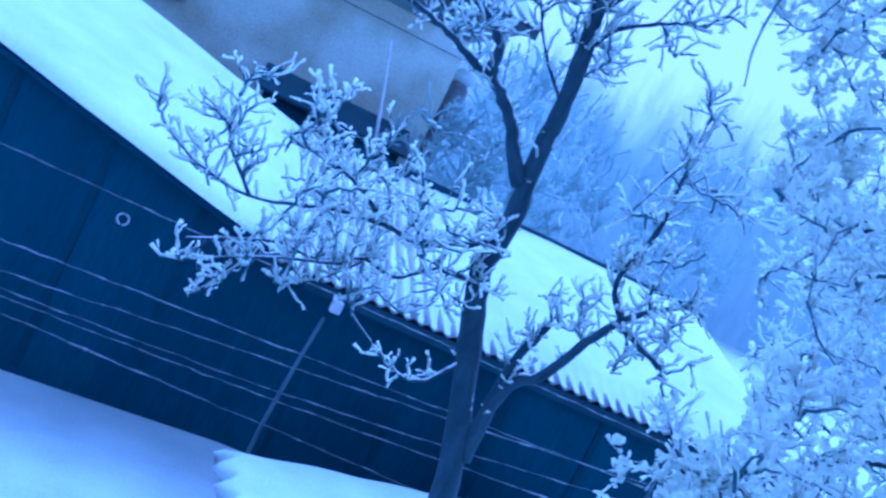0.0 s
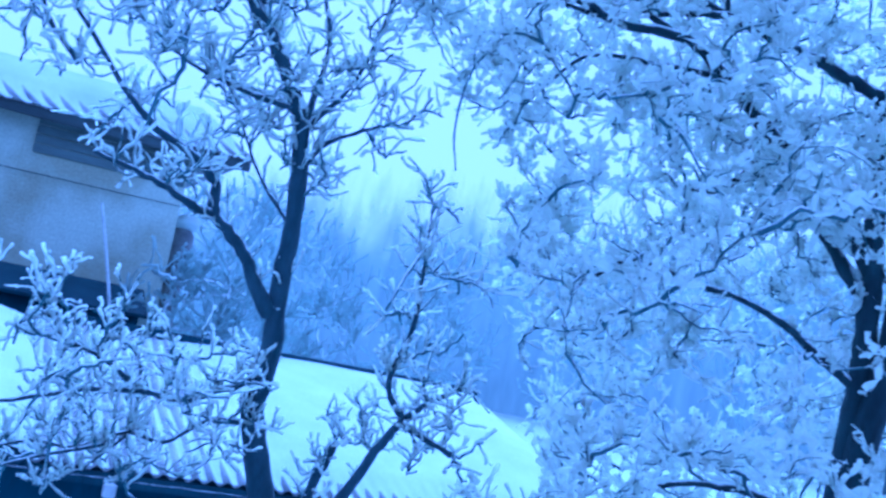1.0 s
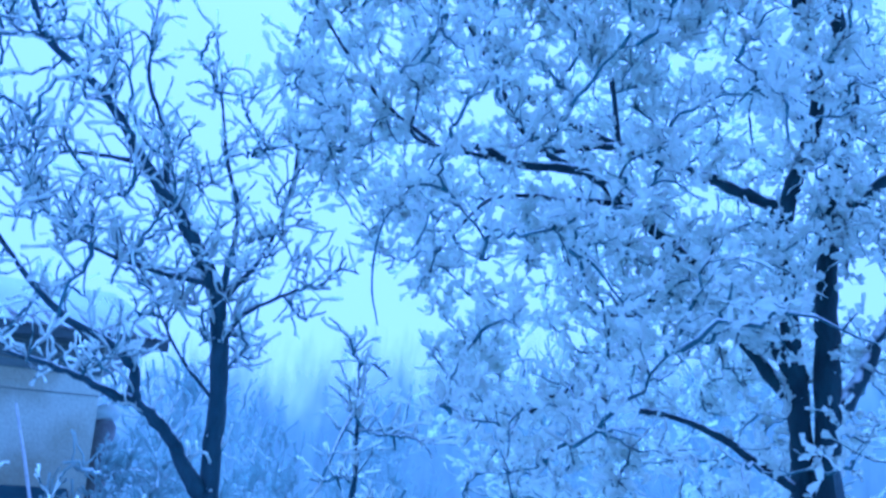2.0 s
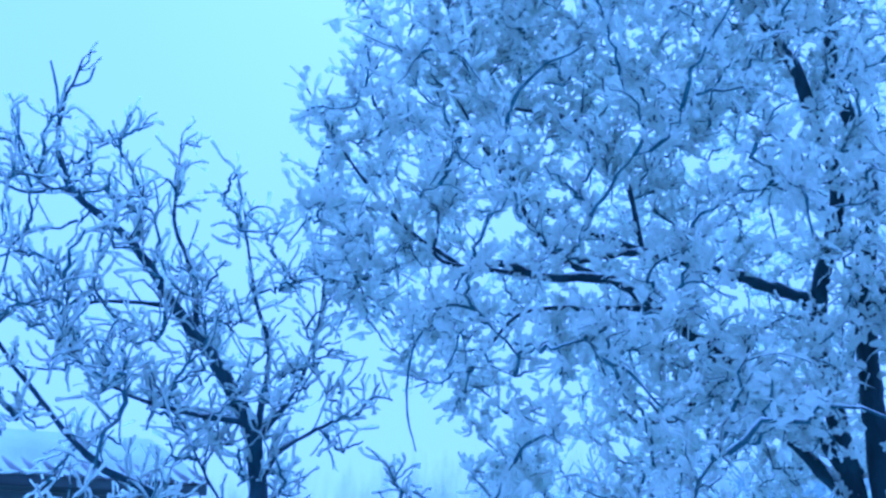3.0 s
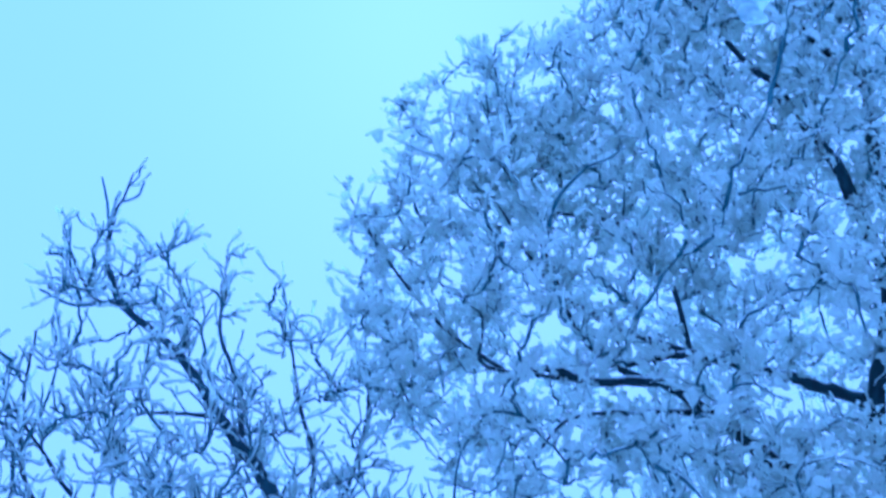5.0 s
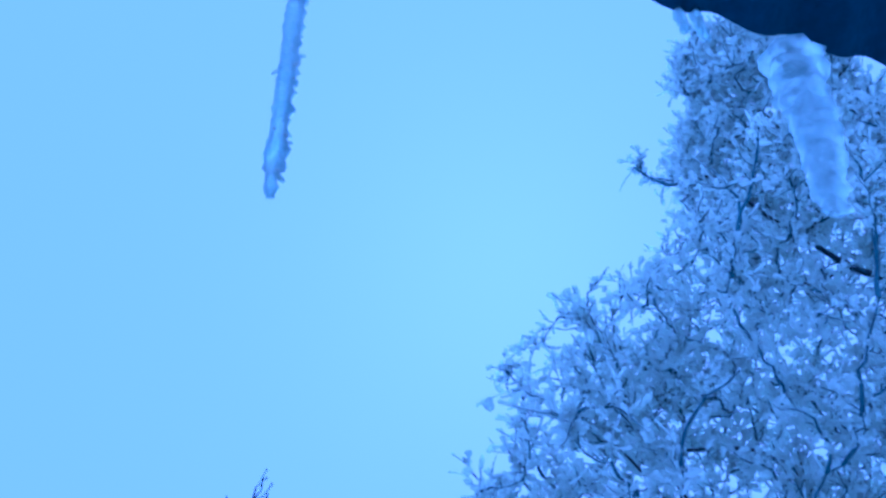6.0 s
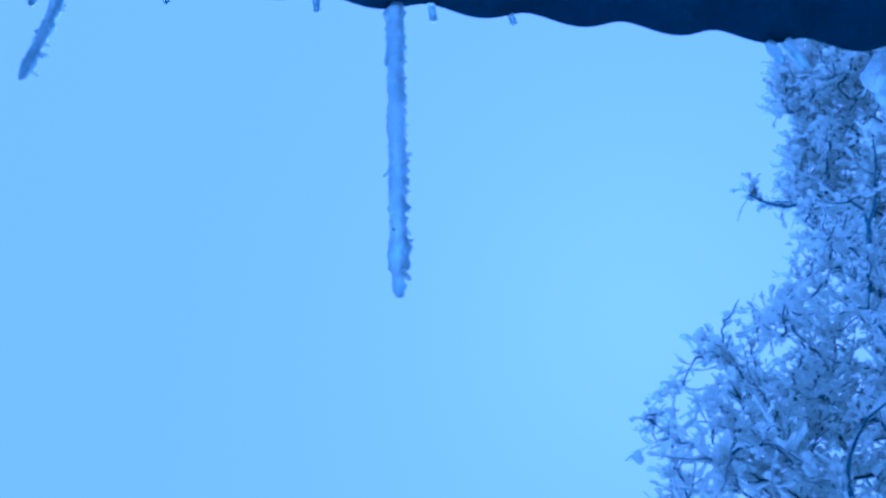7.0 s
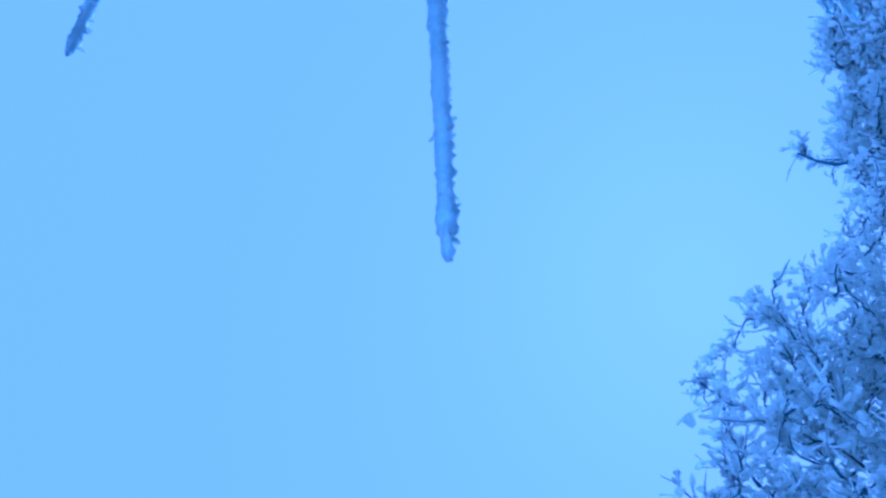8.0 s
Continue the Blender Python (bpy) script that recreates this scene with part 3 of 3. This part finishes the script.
def shed():
    root = empty("slate_roofed_shed", (3.6, 11.8, 0), "long dark shed, corrugated slate roof under snow", "shed")
    o = np.array((3.6, 11.8, 0.0))

    def corr(x0, x1):
        def fn(u, v):
            x, y = x0 + (x1 - x0) * u, EAVE_Y + (RIDGE_Y - EAVE_Y) * v
            return x - o[0], y - o[1], roof_z(y) + 0.022 * np.cos(x * 2 * math.pi / PITCH)
        return fn
    solid(sheet("slate_roofing", 441, 12, corr(0.6, 7.0), M_SLATE, root), 0.008)

    def snow(u, v):
        x, y = 0.6 + 6.4 * u, EAVE_Y + 0.03 + (RIDGE_Y - EAVE_Y - 0.11) * v
        full = np.clip((x - 2.2) / 0.9, 0, 1) * np.clip((y - EAVE_Y - 0.15) / 0.5, 0, 1)
        thin = -0.004 + 0.008 * np.sin(x * 3.1 + y) * np.sin(y * 2.3)
        edge = np.clip((7.0 - x) / 0.25, 0.05, 1) ** 0.5
        z = roof_z(y) + thin + (0.006 * np.cos(x * 2 * math.pi / PITCH)) * (1 - full) + full * edge * (0.075 + waves(x, y, 2.1, 0.008))
        return x - o[0], y - o[1], z
    tagged(sheet("roof_snow", 441, 60, snow, M_SNOW, root), "snow filling the slate troughs")
    part("wall", box(0.6 - o[0], 6.9 - o[0], 9.72 - o[1], 9.9 - o[1], -0.1, 1.93, 0), M_DARKWALL, root)
    part("wall", box(6.72 - o[0], 6.9 - o[0], 9.905 - o[1], 14.0 - o[1], -0.1, 1.93, 0), M_DARKWALL, root)
    part("ridge_board", box(0.6 - o[0], 7.05 - o[0], 13.93 - o[1], 13.99 - o[1], 2.9, 3.125, 0.008), M_TAR, root)
    part("wall", box(0.6 - o[0], 6.9 - o[0], 14.1 - o[1], 14.25 - o[1], -0.1, 2.95, 0), M_DARKWALL, root)
    part("fascia", box(0.6 - o[0], 7.0 - o[0], 9.56 - o[1], 9.6 - o[1], 1.80, 1.925, 0.005), M_TAR, root)
    for i in range(6):
        x = 1.3 + i * 1.05
        part("batten", box(x - o[0], x + 0.07 - o[0], 9.708 - o[1], 9.7185 - o[1], -0.05, 1.9, 0.004), M_SEAM, root)


def left_shed():
    """The neighbour on the same line, its roof climbing away to the side."""
    root = empty("snow_roofed_outbuilding", (-3, 11.8, 0), "dark outbuilding under a smooth thick blanket of snow", "outbuilding")
    o = np.array((-3.0, 11.8, 0.0))

    def top(x, y):
        return 2.16 - 0.237 * (x - 0.05) * (x < 0.6) - 0.13 * (x >= 0.6) + 0.2 * (y - EAVE_Y)

    def snow(u, v):
        x, y = -8 + 8.62 * u, EAVE_Y - 0.04 + 4.55 * v
        z = top(x, y) + 0.08 * np.clip(np.minimum(v, 1 - v) / 0.06, 0, 1) ** 0.5 + waves(x, y, 1.7, 0.006)
        return x - o[0], y - o[1], z

    def deck(u, v):
        x, y = -8 + 8.6 * u, EAVE_Y + 4.5 * v
        return x - o[0], y - o[1], top(x, y) - 0.035
    tagged(sheet("roof_snow", 90, 60, snow, M_SNOW, root), "smooth thick blanket of snow")
    solid(sheet("roof_deck", 40, 6, deck, M_DARKWALL, root), 0.05)

    def wall(u, v):
        x = -8 + 8.6 * u
        return x - o[0], 9.72 - o[1] + 0 * v, -0.5 + (top(x, 9.72) + 0.4) * v
    solid(sheet("wall", 40, 2, wall, M_DARKWALL, root, False), 0.18, -1.0)

    def back(u, v):
        x = -8 + 8.6 * u
        return x - o[0], 13.9 - o[1] + 0 * v, -0.1 + (top(x, 13.9) - 0.05) * v
    solid(sheet("wall", 40, 2, back, M_DARKWALL, root, False), 0.15, -1.0)
    for i in range(7):
        x = -6.2 + i * 1.0
        part("batten", box(x - o[0], x + 0.08 - o[0], 9.708 - o[1], 9.7185 - o[1], -0.05, float(top(np.float64(x), 9.7)) - 0.12, 0.004), M_SEAM, root)


shed()
left_shed()


def brown_house():
    root = empty("brown_stucco_house", (-2, 20, 0), "brown stucco house with a snowy corrugated hip roof", "house")
    ox, oy = -2.0, 20.0
    part("wall", box(-11 - ox, 2.65 - ox, 18 - oy, 18.3 - oy, -0.1, 6.15, 0), M_STUCCO, root)
    part("wall", box(2.35 - ox, 2.65 - ox, 18.305 - oy, 26 - oy, -0.1, 6.15, 0), M_STUCCO, root)
    part("eave_board", box(-11.5 - ox, 3.6 - ox, 17.5 - oy, 17.56 - oy, 6.0, 6.16, 0.01), M_WOOD, root)
    part("soffit", box(-11.5 - ox, 3.55 - ox, 17.565 - oy, 18.6 - oy, 6.155, 6.19, 0.005), M_WOOD, root)

    for k in range(4):
        part("plank", box(0.1 - ox, 2.62 - ox, 17.955 - oy, 17.996 - oy, 5.5 + 0.16 * k, 5.645 + 0.16 * k, 0.006), M_FRIEZE, root)

    def roof(base, amp, cover):
        def fn(u, v):
            y = 17.45 + 1.3 * v
            x1 = 3.65 - 0.9 * v
            x = -11.5 + (x1 + 11.5) * u
            deep = np.clip((v - 0.22) / 0.3, 0, 1) * cover
            return x - ox, y - oy, 6.2 + 0.85 * v + base + deep + amp * (1 - deep / 0.07) * np.cos(x * 2 * math.pi / 0.3)
        return fn
    solid(sheet("slate_roofing", 500, 4, roof(0.0, 0.035, 0.0), M_SLATE, root), 0.01)
    tagged(sheet("roof_snow", 500, 24, roof(0.005, 0.01, 0.06), M_SNOW, root), "snow lying in the slate troughs")

    def hip(u, v):
        y0 = 17.45 + 1.3 * u
        x0 = 3.65 - 0.9 * u
        return x0 - ox + 0 * v, y0 + (26 - y0) * v - oy, 6.2 + 0.85 * u * (1 - v)
    solid(sheet("slate_roofing", 10, 4, hip, M_SLATE, root), 0.01)

    def rear(u, v):
        x = -11.5 + 14.25 * u
        return x - ox, 18.75 + 7.25 * v - oy, 7.05 - 0.85 * v + 0.02 * np.cos(x * 2 * math.pi / 0.3)
    solid(sheet("slate_roofing", 400, 4, rear, M_SLATE, root), 0.01)
    # casement window with a pale frame
    wx0, wx1, wz0, wz1 = -3.45, -2.2, 3.95, 5.5
    win = part("window", box(wx0 - ox, wx1 - ox, 17.985 - oy, 17.998 - oy, wz0, wz1, 0), glass, root, "dark window pane with pale frame")
    for a, b, c, d in ((wx0, wx0 + 0.09, wz0, wz1), (wx1 - 0.09, wx1, wz0, wz1), ((wx0 + wx1) / 2 - 0.04, (wx0 + wx1) / 2 + 0.04, wz0 + 0.09, wz1 - 0.09),
                       (wx0 + 0.09, wx1 - 0.09, wz0, wz0 + 0.09), (wx0 + 0.09, wx1 - 0.09, wz1 - 0.09, wz1)):
        part("frame", box(a - ox, b - ox, 17.93 - oy, 17.984 - oy, c, d, 0.006), M_WHITEPAINT, win)
    part("sill", box(wx0 - 0.1 - ox, wx1 + 0.1 - ox, 17.85 - oy, 17.97 - oy, wz0 - 0.06, wz0 - 0.005, 0.008), M_WHITEPAINT, win)


def lean_to():
    root = empty("tarred_lean_to", (1, 17.3, 0), "low dark tarred lean-to against the brown house", "lean-to")
    part("wall", box(-1.25, 1.25, -0.3, 0.68, -0.1, 3.2, 0.01), M_DARKWALL, root)
    bm = box(-1.4, 1.35, -0.5, 0.69, 0, 0.06, 0.01)
    bmesh.ops.rotate(bm, verts=bm.verts, cent=(0, -0.5, 0), matrix=Matrix.Rotation(radians(20), 3, "X"))
    bmesh.ops.translate(bm, verts=bm.verts, vec=(0, 0, 3.15))
    part("roof", bm, M_TAR, root)


def chimney():
    root = empty("stove_chimney", (2.95, 19.0, 0), "dark stove chimney with a cap of snow", "chimney")
    v, f = tubes([[(0, 0, -0.1), (0, 0, 4.0), (0, 0, 4.3), (0, 0, 4.75), (0, 0, 4.88)]], [[0.17, 0.18, 0.23, 0.22, 0.13]], 16)
    mesh_object("flue", v, f, M_SOOT, root)
    bm = bmesh.new()
    bmesh.ops.create_icosphere(bm, subdivisions=3, radius=0.26, matrix=Matrix.Translation((0.03, 0, 4.98)) @ Matrix.Diagonal((1, 1, 0.55, 1)))
    for q in bm.verts:
        q.co += Vector((0, 0, 0.04)) * noise.noise(q.co * 5)
    part("snow_cap", bm, M_SNOW, root, "rounded cap of snow", True)


def house_cable():
    p = spline([(-5.0, 17.93, 5.2), (-1.0, 17.92, 5.14), (2.62, 17.93, 5.16)], 40)
    v, f = tubes([p], [[0.008] * 40], 6)
    tagged(mesh_object("wall_cable", v, f, M_TAR), "dark cable strung along the stucco wall", "cable")


brown_house()
house_cable()
lean_to()
chimney()
v_, f_ = tubes([[(0, 0, 0), (-0.1, 0, 2.0), (-0.27, 0, 3.2), (-0.5, 0, 4.0), (-0.72, 0, 4.7)]], [[0.035, 0.03, 0.025, 0.022, 0.015]], 8)
mast = mesh_object("antenna_mast", v_, f_, M_WHITEPAINT)
mast.location = (1.85, 15, 0)
tagged(mast, "thin frosted mast leaning before the house", "mast")


def trellis():
    root = empty("wire_trellis", (1.2, 9.25, 0), "wire trellis with a pale post before the dark wall", "trellis")
    v, f = tubes([[(-0.05, 0, -0.1), (-0.04, 0, 0.5), (0.0, 0, 1.1), (0.05, 0, 1.68)]], [[0.022, 0.022, 0.02, 0.018]], 8)
    mesh_object("post", v, f, M_GREYBARK, root)
    v, f = tubes([[(3.9, 0.1, -0.1), (3.9, 0.1, 1.0), (3.9, 0.1, 1.7)]], [[0.022, 0.02, 0.018]], 8)
    mesh_object("post", v, f, M_GREYBARK, root)
    v, f = tubes([[(-4.0, 0.1, -0.4), (-4.0, 0.1, 1.0), (-4.0, 0.1, 1.95)]], [[0.022, 0.02, 0.018]], 8)
    mesh_object("post", v, f, M_GREYBARK, root)
    for za, zb, zc in ((1.94, 1.92, 1.9), (1.10, 1.255, 1.40), (0.775, 1.11, 1.44), (0.69, 0.84, 1.2), (0.62, 0.75, 0.95), (0.54, 0.48, 0.42)):
        p = spline([(-4.0, 0.06, za), (0.0, 0.05, zb), (3.9, 0.06, zc)], 60)
        p[1:-1, 2] += rng.normal(0, 0.004, 58)
        v, f = tubes([p], [0.0042 * np.exp(rng.normal(0, 0.5, 60))], 5)
        mesh_object("wire", v, f, M_WIRE, root)
    part("junction_box", box(0.06, 0.17, -0.02, 0.06, 1.76, 1.88, 0.01), M_WHITEPAINT, root, "small pale junction box")


trellis()
v_, f_ = tubes([[(0.055 * math.cos(a), 0, 0.055 * math.sin(a)) for a in np.linspace(0, 2 * math.pi, 25)]], [[0.01] * 25], 6)
ring = mesh_object("wall_ring", v_, f_, M_WHITEPAINT)
ring.location = (-0.81, 9.68, 1.68)
tagged(ring, "small pale ring fixed to the dark wall", "ring")


def snow_shelf():
    """A low covered stack by the wall, deep in snow."""
    root = empty("snow_covered_stack", (2.3, 8.2, 0), "low covered stack by the wall deep in snow", "stack")
    def fn(u, v):
        x0 = 0.80 + 0.12 * (1 - v) + 0.05 * np.sin(v * 23) * (u < 0.02)
        far = 8.25 + 1.2 * u
        x = x0 + (4.2 - x0) * u
        y = 6.9 + (far - 6.9) * v
        lip = np.clip(np.minimum(u * 3.4, (1 - v) * 1.6) / 0.12, 0, 1) ** 0.5
        return x - 2.3, y - 8.2, 0.47 + 0.08 * lip + 0.16 * u + waves(x, y, 2.6, 0.012)
    solid(sheet("snow_cover", 60, 60, fn, M_SNOW, root), 0.2)
    part("stack", box(-1.3, 1.8, -1.25, 0.0, -0.05, 0.36, 0.03), M_WOOD, root)


snow_shelf()


def rail_fence():
    """Two peeled logs on a post, and a smooth pole leaning by the trunk."""
    g = np.random.default_rng(5)
    root = empty("log_rail_fence", (5.3, 4.33, 0), "weathered log rails on a dark post beside the trunk", "fence")
    for name, pts, r0, r1, mat in (("rail", [(5.10, 4.46, 3.69), (5.25, 4.30, 3.79), (5.40, 4.12, 3.89)], 0.036, 0.03, M_GREYBARK),
                                   ("rail", [(5.17, 4.55, 3.60), (5.4, 4.26, 3.67), (5.75, 3.85, 3.79)], 0.036, 0.03, M_GREYBARK),
                                   ("post", [(5.30, 4.33, 3.72), (5.28, 4.36, 3.3), (5.27, 4.38, 1.5), (5.27, 4.38, -0.1)], 0.036, 0.045, M_BARK)):
        p = spline(pts, 24) + g.normal(0, 0.0015, (24, 3))
        r = np.linspace(r0, r1, 24) * (1 + g.normal(0, 0.03, 24))
        r[[0, -1]] *= 0.6
        v, f = tubes([p - np.array((5.3, 4.33, 0))], [r], 12)
        mesh_object(name, v, f, mat, root)
    p = spline([(0, 0, -0.1), (0.01, 0, 1.8), (0.0, 0.0, 3.3), (-0.06, -0.02, 3.75), (-0.11, -0.02, 4.05)], 30)
    r = np.linspace(0.032, 0.024, 30) * (1 + g.normal(0, 0.02, 30))
    r[-1] *= 0.4
    v, f = tubes([p], [r], 12)
    pole = mesh_object("garden_pole", v, f, M_GREYBARK)
    pole.location = (5.0, 4.37, 0)
    tagged(pole, "smooth pale grey pole standing against the trunk", "pole")


rail_fence()


# ---- the house of the viewer: wall behind, slate eave overhead, icicles ----
EAVE_H = 5.275


def eave_edge(x):
    return 0.88 + 0.16 * x


def own_house():
    bm = box(-6, 6, -0.75, -0.45, -0.1, 5.8, 0)
    for q in bm.verts:  # the wall's head follows the slope of the eave
        if q.co.z > 5:
            q.co.z = EAVE_H + 0.45 * (eave_edge(q.co.x) - q.co.y) - 0.03
    wall = part("wall_south", bm, M_PLASTER)
    tagged(wall, "plain plastered house wall behind the viewer", "wall", kind="structure")

    def slate(u, v):
        x = -6 + 12 * u
        y = eave_edge(x) * (1 - v) + -1.6 * v
        return x, y, EAVE_H + 0.45 * (eave_edge(x) - y) + 0.018 * np.cos((x + 0.03) * 2 * math.pi / 0.19)
    tagged(solid(sheet("eave_roof", 700, 14, slate, M_OWNSLATE), 0.008, 1.0), "corrugated slate eave from below, its shade put into the dark colour", "roof", kind="structure")

    def snow(u, v):
        x = -6 + 12 * u
        y = (eave_edge(x) - 0.012) * (1 - v) + -1.6 * v
        return x, y, EAVE_H + 0.45 * (eave_edge(x) - y) + 0.035 + 0.016 * np.cos((x + 0.03) * 2 * math.pi / 0.19) + 0.1 * np.clip(v / 0.2, 0, 1)
    tagged(sheet("eave_snow", 500, 14, snow, M_SNOW), "snow lying on the slate eave", "snow", kind="structure")


def icicle(x, top, length, r0, r1, lean=0.0, seed=0, mat=None, bend=0.0, inset=0.0):
    g = np.random.default_rng(seed)
    n = max(10, int(length / 0.009))
    s = np.linspace(0, 1, n)
    P = np.stack([lean * s + bend * s ** 2 + np.cumsum(g.normal(0, r0 * 0.02, n)), np.cumsum(g.normal(0, r0 * 0.02, n)), -length * s], 1)
    R = (r0 + (r1 - r0) * s) * (1 + g.normal(0, 0.08, n))
    R *= 1 + 0.22 * np.exp(-((s - 0.9) / 0.025) ** 2)  # a collar of rime above the tip
    R[s > 0.94] *= 0.7
    R[-1] *= 0.4
    v, f = tubes([P], [R], 14)
    v = v.reshape(n, 14, 3)
    v += (v - P[:, None]) * (0.10 * g.normal(0, 1, (n, 14, 1)))
    side = np.clip((v[:, :, 0] - P[:, None, 0]) / R[:, None], 0, 1)
    v[:, :, 0] += side * (0.25 * r0 * s * np.clip(g.normal(0.5, 1.0, n), 0, 2))[:, None]
    v = v.reshape(-1, 3)
    ob = mesh_object("icicle", v, f, mat or M_ICE)
    ob.location = (x, eave_edge(x) - inset, top)
    if length > 0.3 and mat is None:  # feathery frost along one side and about the tip
        k = int(length * 34)
        at = np.clip(g.beta(2.2, 1.0, k), 0.3, 0.95)
        turn = np.where(g.random(k) < 0.75, g.normal(0, 0.5, k), g.uniform(0, 6.28, k))
        i = (at * (n - 1)).astype(int)
        out = np.stack([np.cos(turn), np.sin(turn), g.normal(-0.3, 0.5, k)], 1)
        reach = g.uniform(0.004, 0.011, (k, 1, 1)) * (0.6 + at[:, None, None])
        steps = np.array([0.0, 0.4, 0.8, 1.0])[None, :, None]
        root = P[i] + out * np.array([1, 1, 0]) * (R[i] * 0.8)[:, None]
        v, f = tubes(root[:, None] + out[:, None] * steps * reach, g.uniform(0.0022, 0.0042, (k, 1)) * np.array([[0.9, 1.1, 0.8, 0.3]]), 5)
        tagged(mesh_object("rime_fringe", v, f, M_RIME, ob), kind="stuff")
    return tagged(ob, "rime-coated icicle hanging from the slate eave", "icicle", "icicles on the eave")


own_house()
icicle(0.098, EAVE_H + 0.03, 0.795, 0.0165, 0.0105, -0.052, 1)
icicle(-0.47, EAVE_H + 0.03, 0.36, 0.012, 0.008, 0.005, 2, bend=-0.02)
icicle(-0.50, EAVE_H + 0.03, 0.14, 0.010, 0.006, -0.01, 10)
icicle(0.83, EAVE_H + 0.03, 0.12, 0.012, 0.009, 0.0, 3)
icicle(0.87, EAVE_H + 0.03, 0.135, 0.012, 0.009, 0.0, 4)
icicle(0.165, EAVE_H + 0.02, 0.067, 0.009, 0.006, 0.0, 5)
icicle(0.315, EAVE_H + 0.02, 0.05, 0.008, 0.005, 0.0, 6)
icicle(-0.045, EAVE_H + 0.02, 0.07, 0.008, 0.005, 0.0, 7)
icicle(-0.30, EAVE_H + 0.02, 0.085, 0.008, 0.005, 0.0, 8)
icicle(1.12, EAVE_H - 0.006, 0.47, 0.055, 0.024, -0.08, 9, M_CLEARICE, inset=-0.04)


def painted_mist_wood():
    """Backdrop of far woods: freezing mist painted as pale streaks, thinning upwards into the sky."""
    mat = bpy.data.materials.new("painted_mist_wood")
    mat.use_nodes = True
    n, l = mat.node_tree.nodes, mat.node_tree.links
    bsdf = n["Principled BSDF"]
    bsdf.inputs["Roughness"].default_value = 1.0
    co, mp, streak, broad = n.new("ShaderNodeTexCoord"), n.new("ShaderNodeMapping"), n.new("ShaderNodeTexNoise"), n.new("ShaderNodeTexNoise")
    mp.inputs["Scale"].default_value = (1.0, 1.0, 0.22)
    l.new(co.outputs["Object"], mp.inputs[0])
    l.new(mp.outputs[0], streak.inputs[0])
    l.new(co.outputs["Object"], broad.inputs[0])
    streak.inputs["Scale"].default_value, streak.inputs["Detail"].default_value, broad.inputs["Scale"].default_value = 1.1, 5, 0.12
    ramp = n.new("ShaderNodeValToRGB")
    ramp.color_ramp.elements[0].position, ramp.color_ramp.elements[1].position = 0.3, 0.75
    # haze is in these pale blue-grey tones
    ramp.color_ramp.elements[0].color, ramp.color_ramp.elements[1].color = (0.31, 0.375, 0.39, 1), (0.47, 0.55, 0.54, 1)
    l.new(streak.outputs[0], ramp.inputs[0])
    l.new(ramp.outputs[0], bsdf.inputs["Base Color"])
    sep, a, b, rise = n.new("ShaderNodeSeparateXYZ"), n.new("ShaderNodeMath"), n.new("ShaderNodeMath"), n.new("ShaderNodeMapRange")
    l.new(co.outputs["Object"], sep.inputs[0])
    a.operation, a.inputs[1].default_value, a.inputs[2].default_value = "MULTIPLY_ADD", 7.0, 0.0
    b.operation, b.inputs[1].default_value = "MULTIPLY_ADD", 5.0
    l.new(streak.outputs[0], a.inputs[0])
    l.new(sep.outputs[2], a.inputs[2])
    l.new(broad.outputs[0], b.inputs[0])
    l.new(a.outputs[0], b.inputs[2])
    # the painted mist goes transparent with height
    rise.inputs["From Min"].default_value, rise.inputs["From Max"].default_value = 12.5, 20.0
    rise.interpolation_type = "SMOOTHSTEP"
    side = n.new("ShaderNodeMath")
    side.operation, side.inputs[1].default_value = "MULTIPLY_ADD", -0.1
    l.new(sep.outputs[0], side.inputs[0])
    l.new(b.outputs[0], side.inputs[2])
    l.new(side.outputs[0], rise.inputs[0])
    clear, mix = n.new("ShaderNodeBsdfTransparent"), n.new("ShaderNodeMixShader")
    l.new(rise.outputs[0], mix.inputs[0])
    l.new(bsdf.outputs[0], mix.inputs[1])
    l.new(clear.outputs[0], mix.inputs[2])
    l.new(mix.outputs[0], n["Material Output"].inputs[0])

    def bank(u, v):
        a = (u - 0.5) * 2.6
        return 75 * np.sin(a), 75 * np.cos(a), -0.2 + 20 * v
    tagged(sheet("backdrop", 80, 12, bank, mat), "far woods backdrop, freezing mist painted as pale streaks and a fade", "woods", kind="structure")


painted_mist_wood()

# ---- trees ----
walnut()
great_tree()
far_trees()
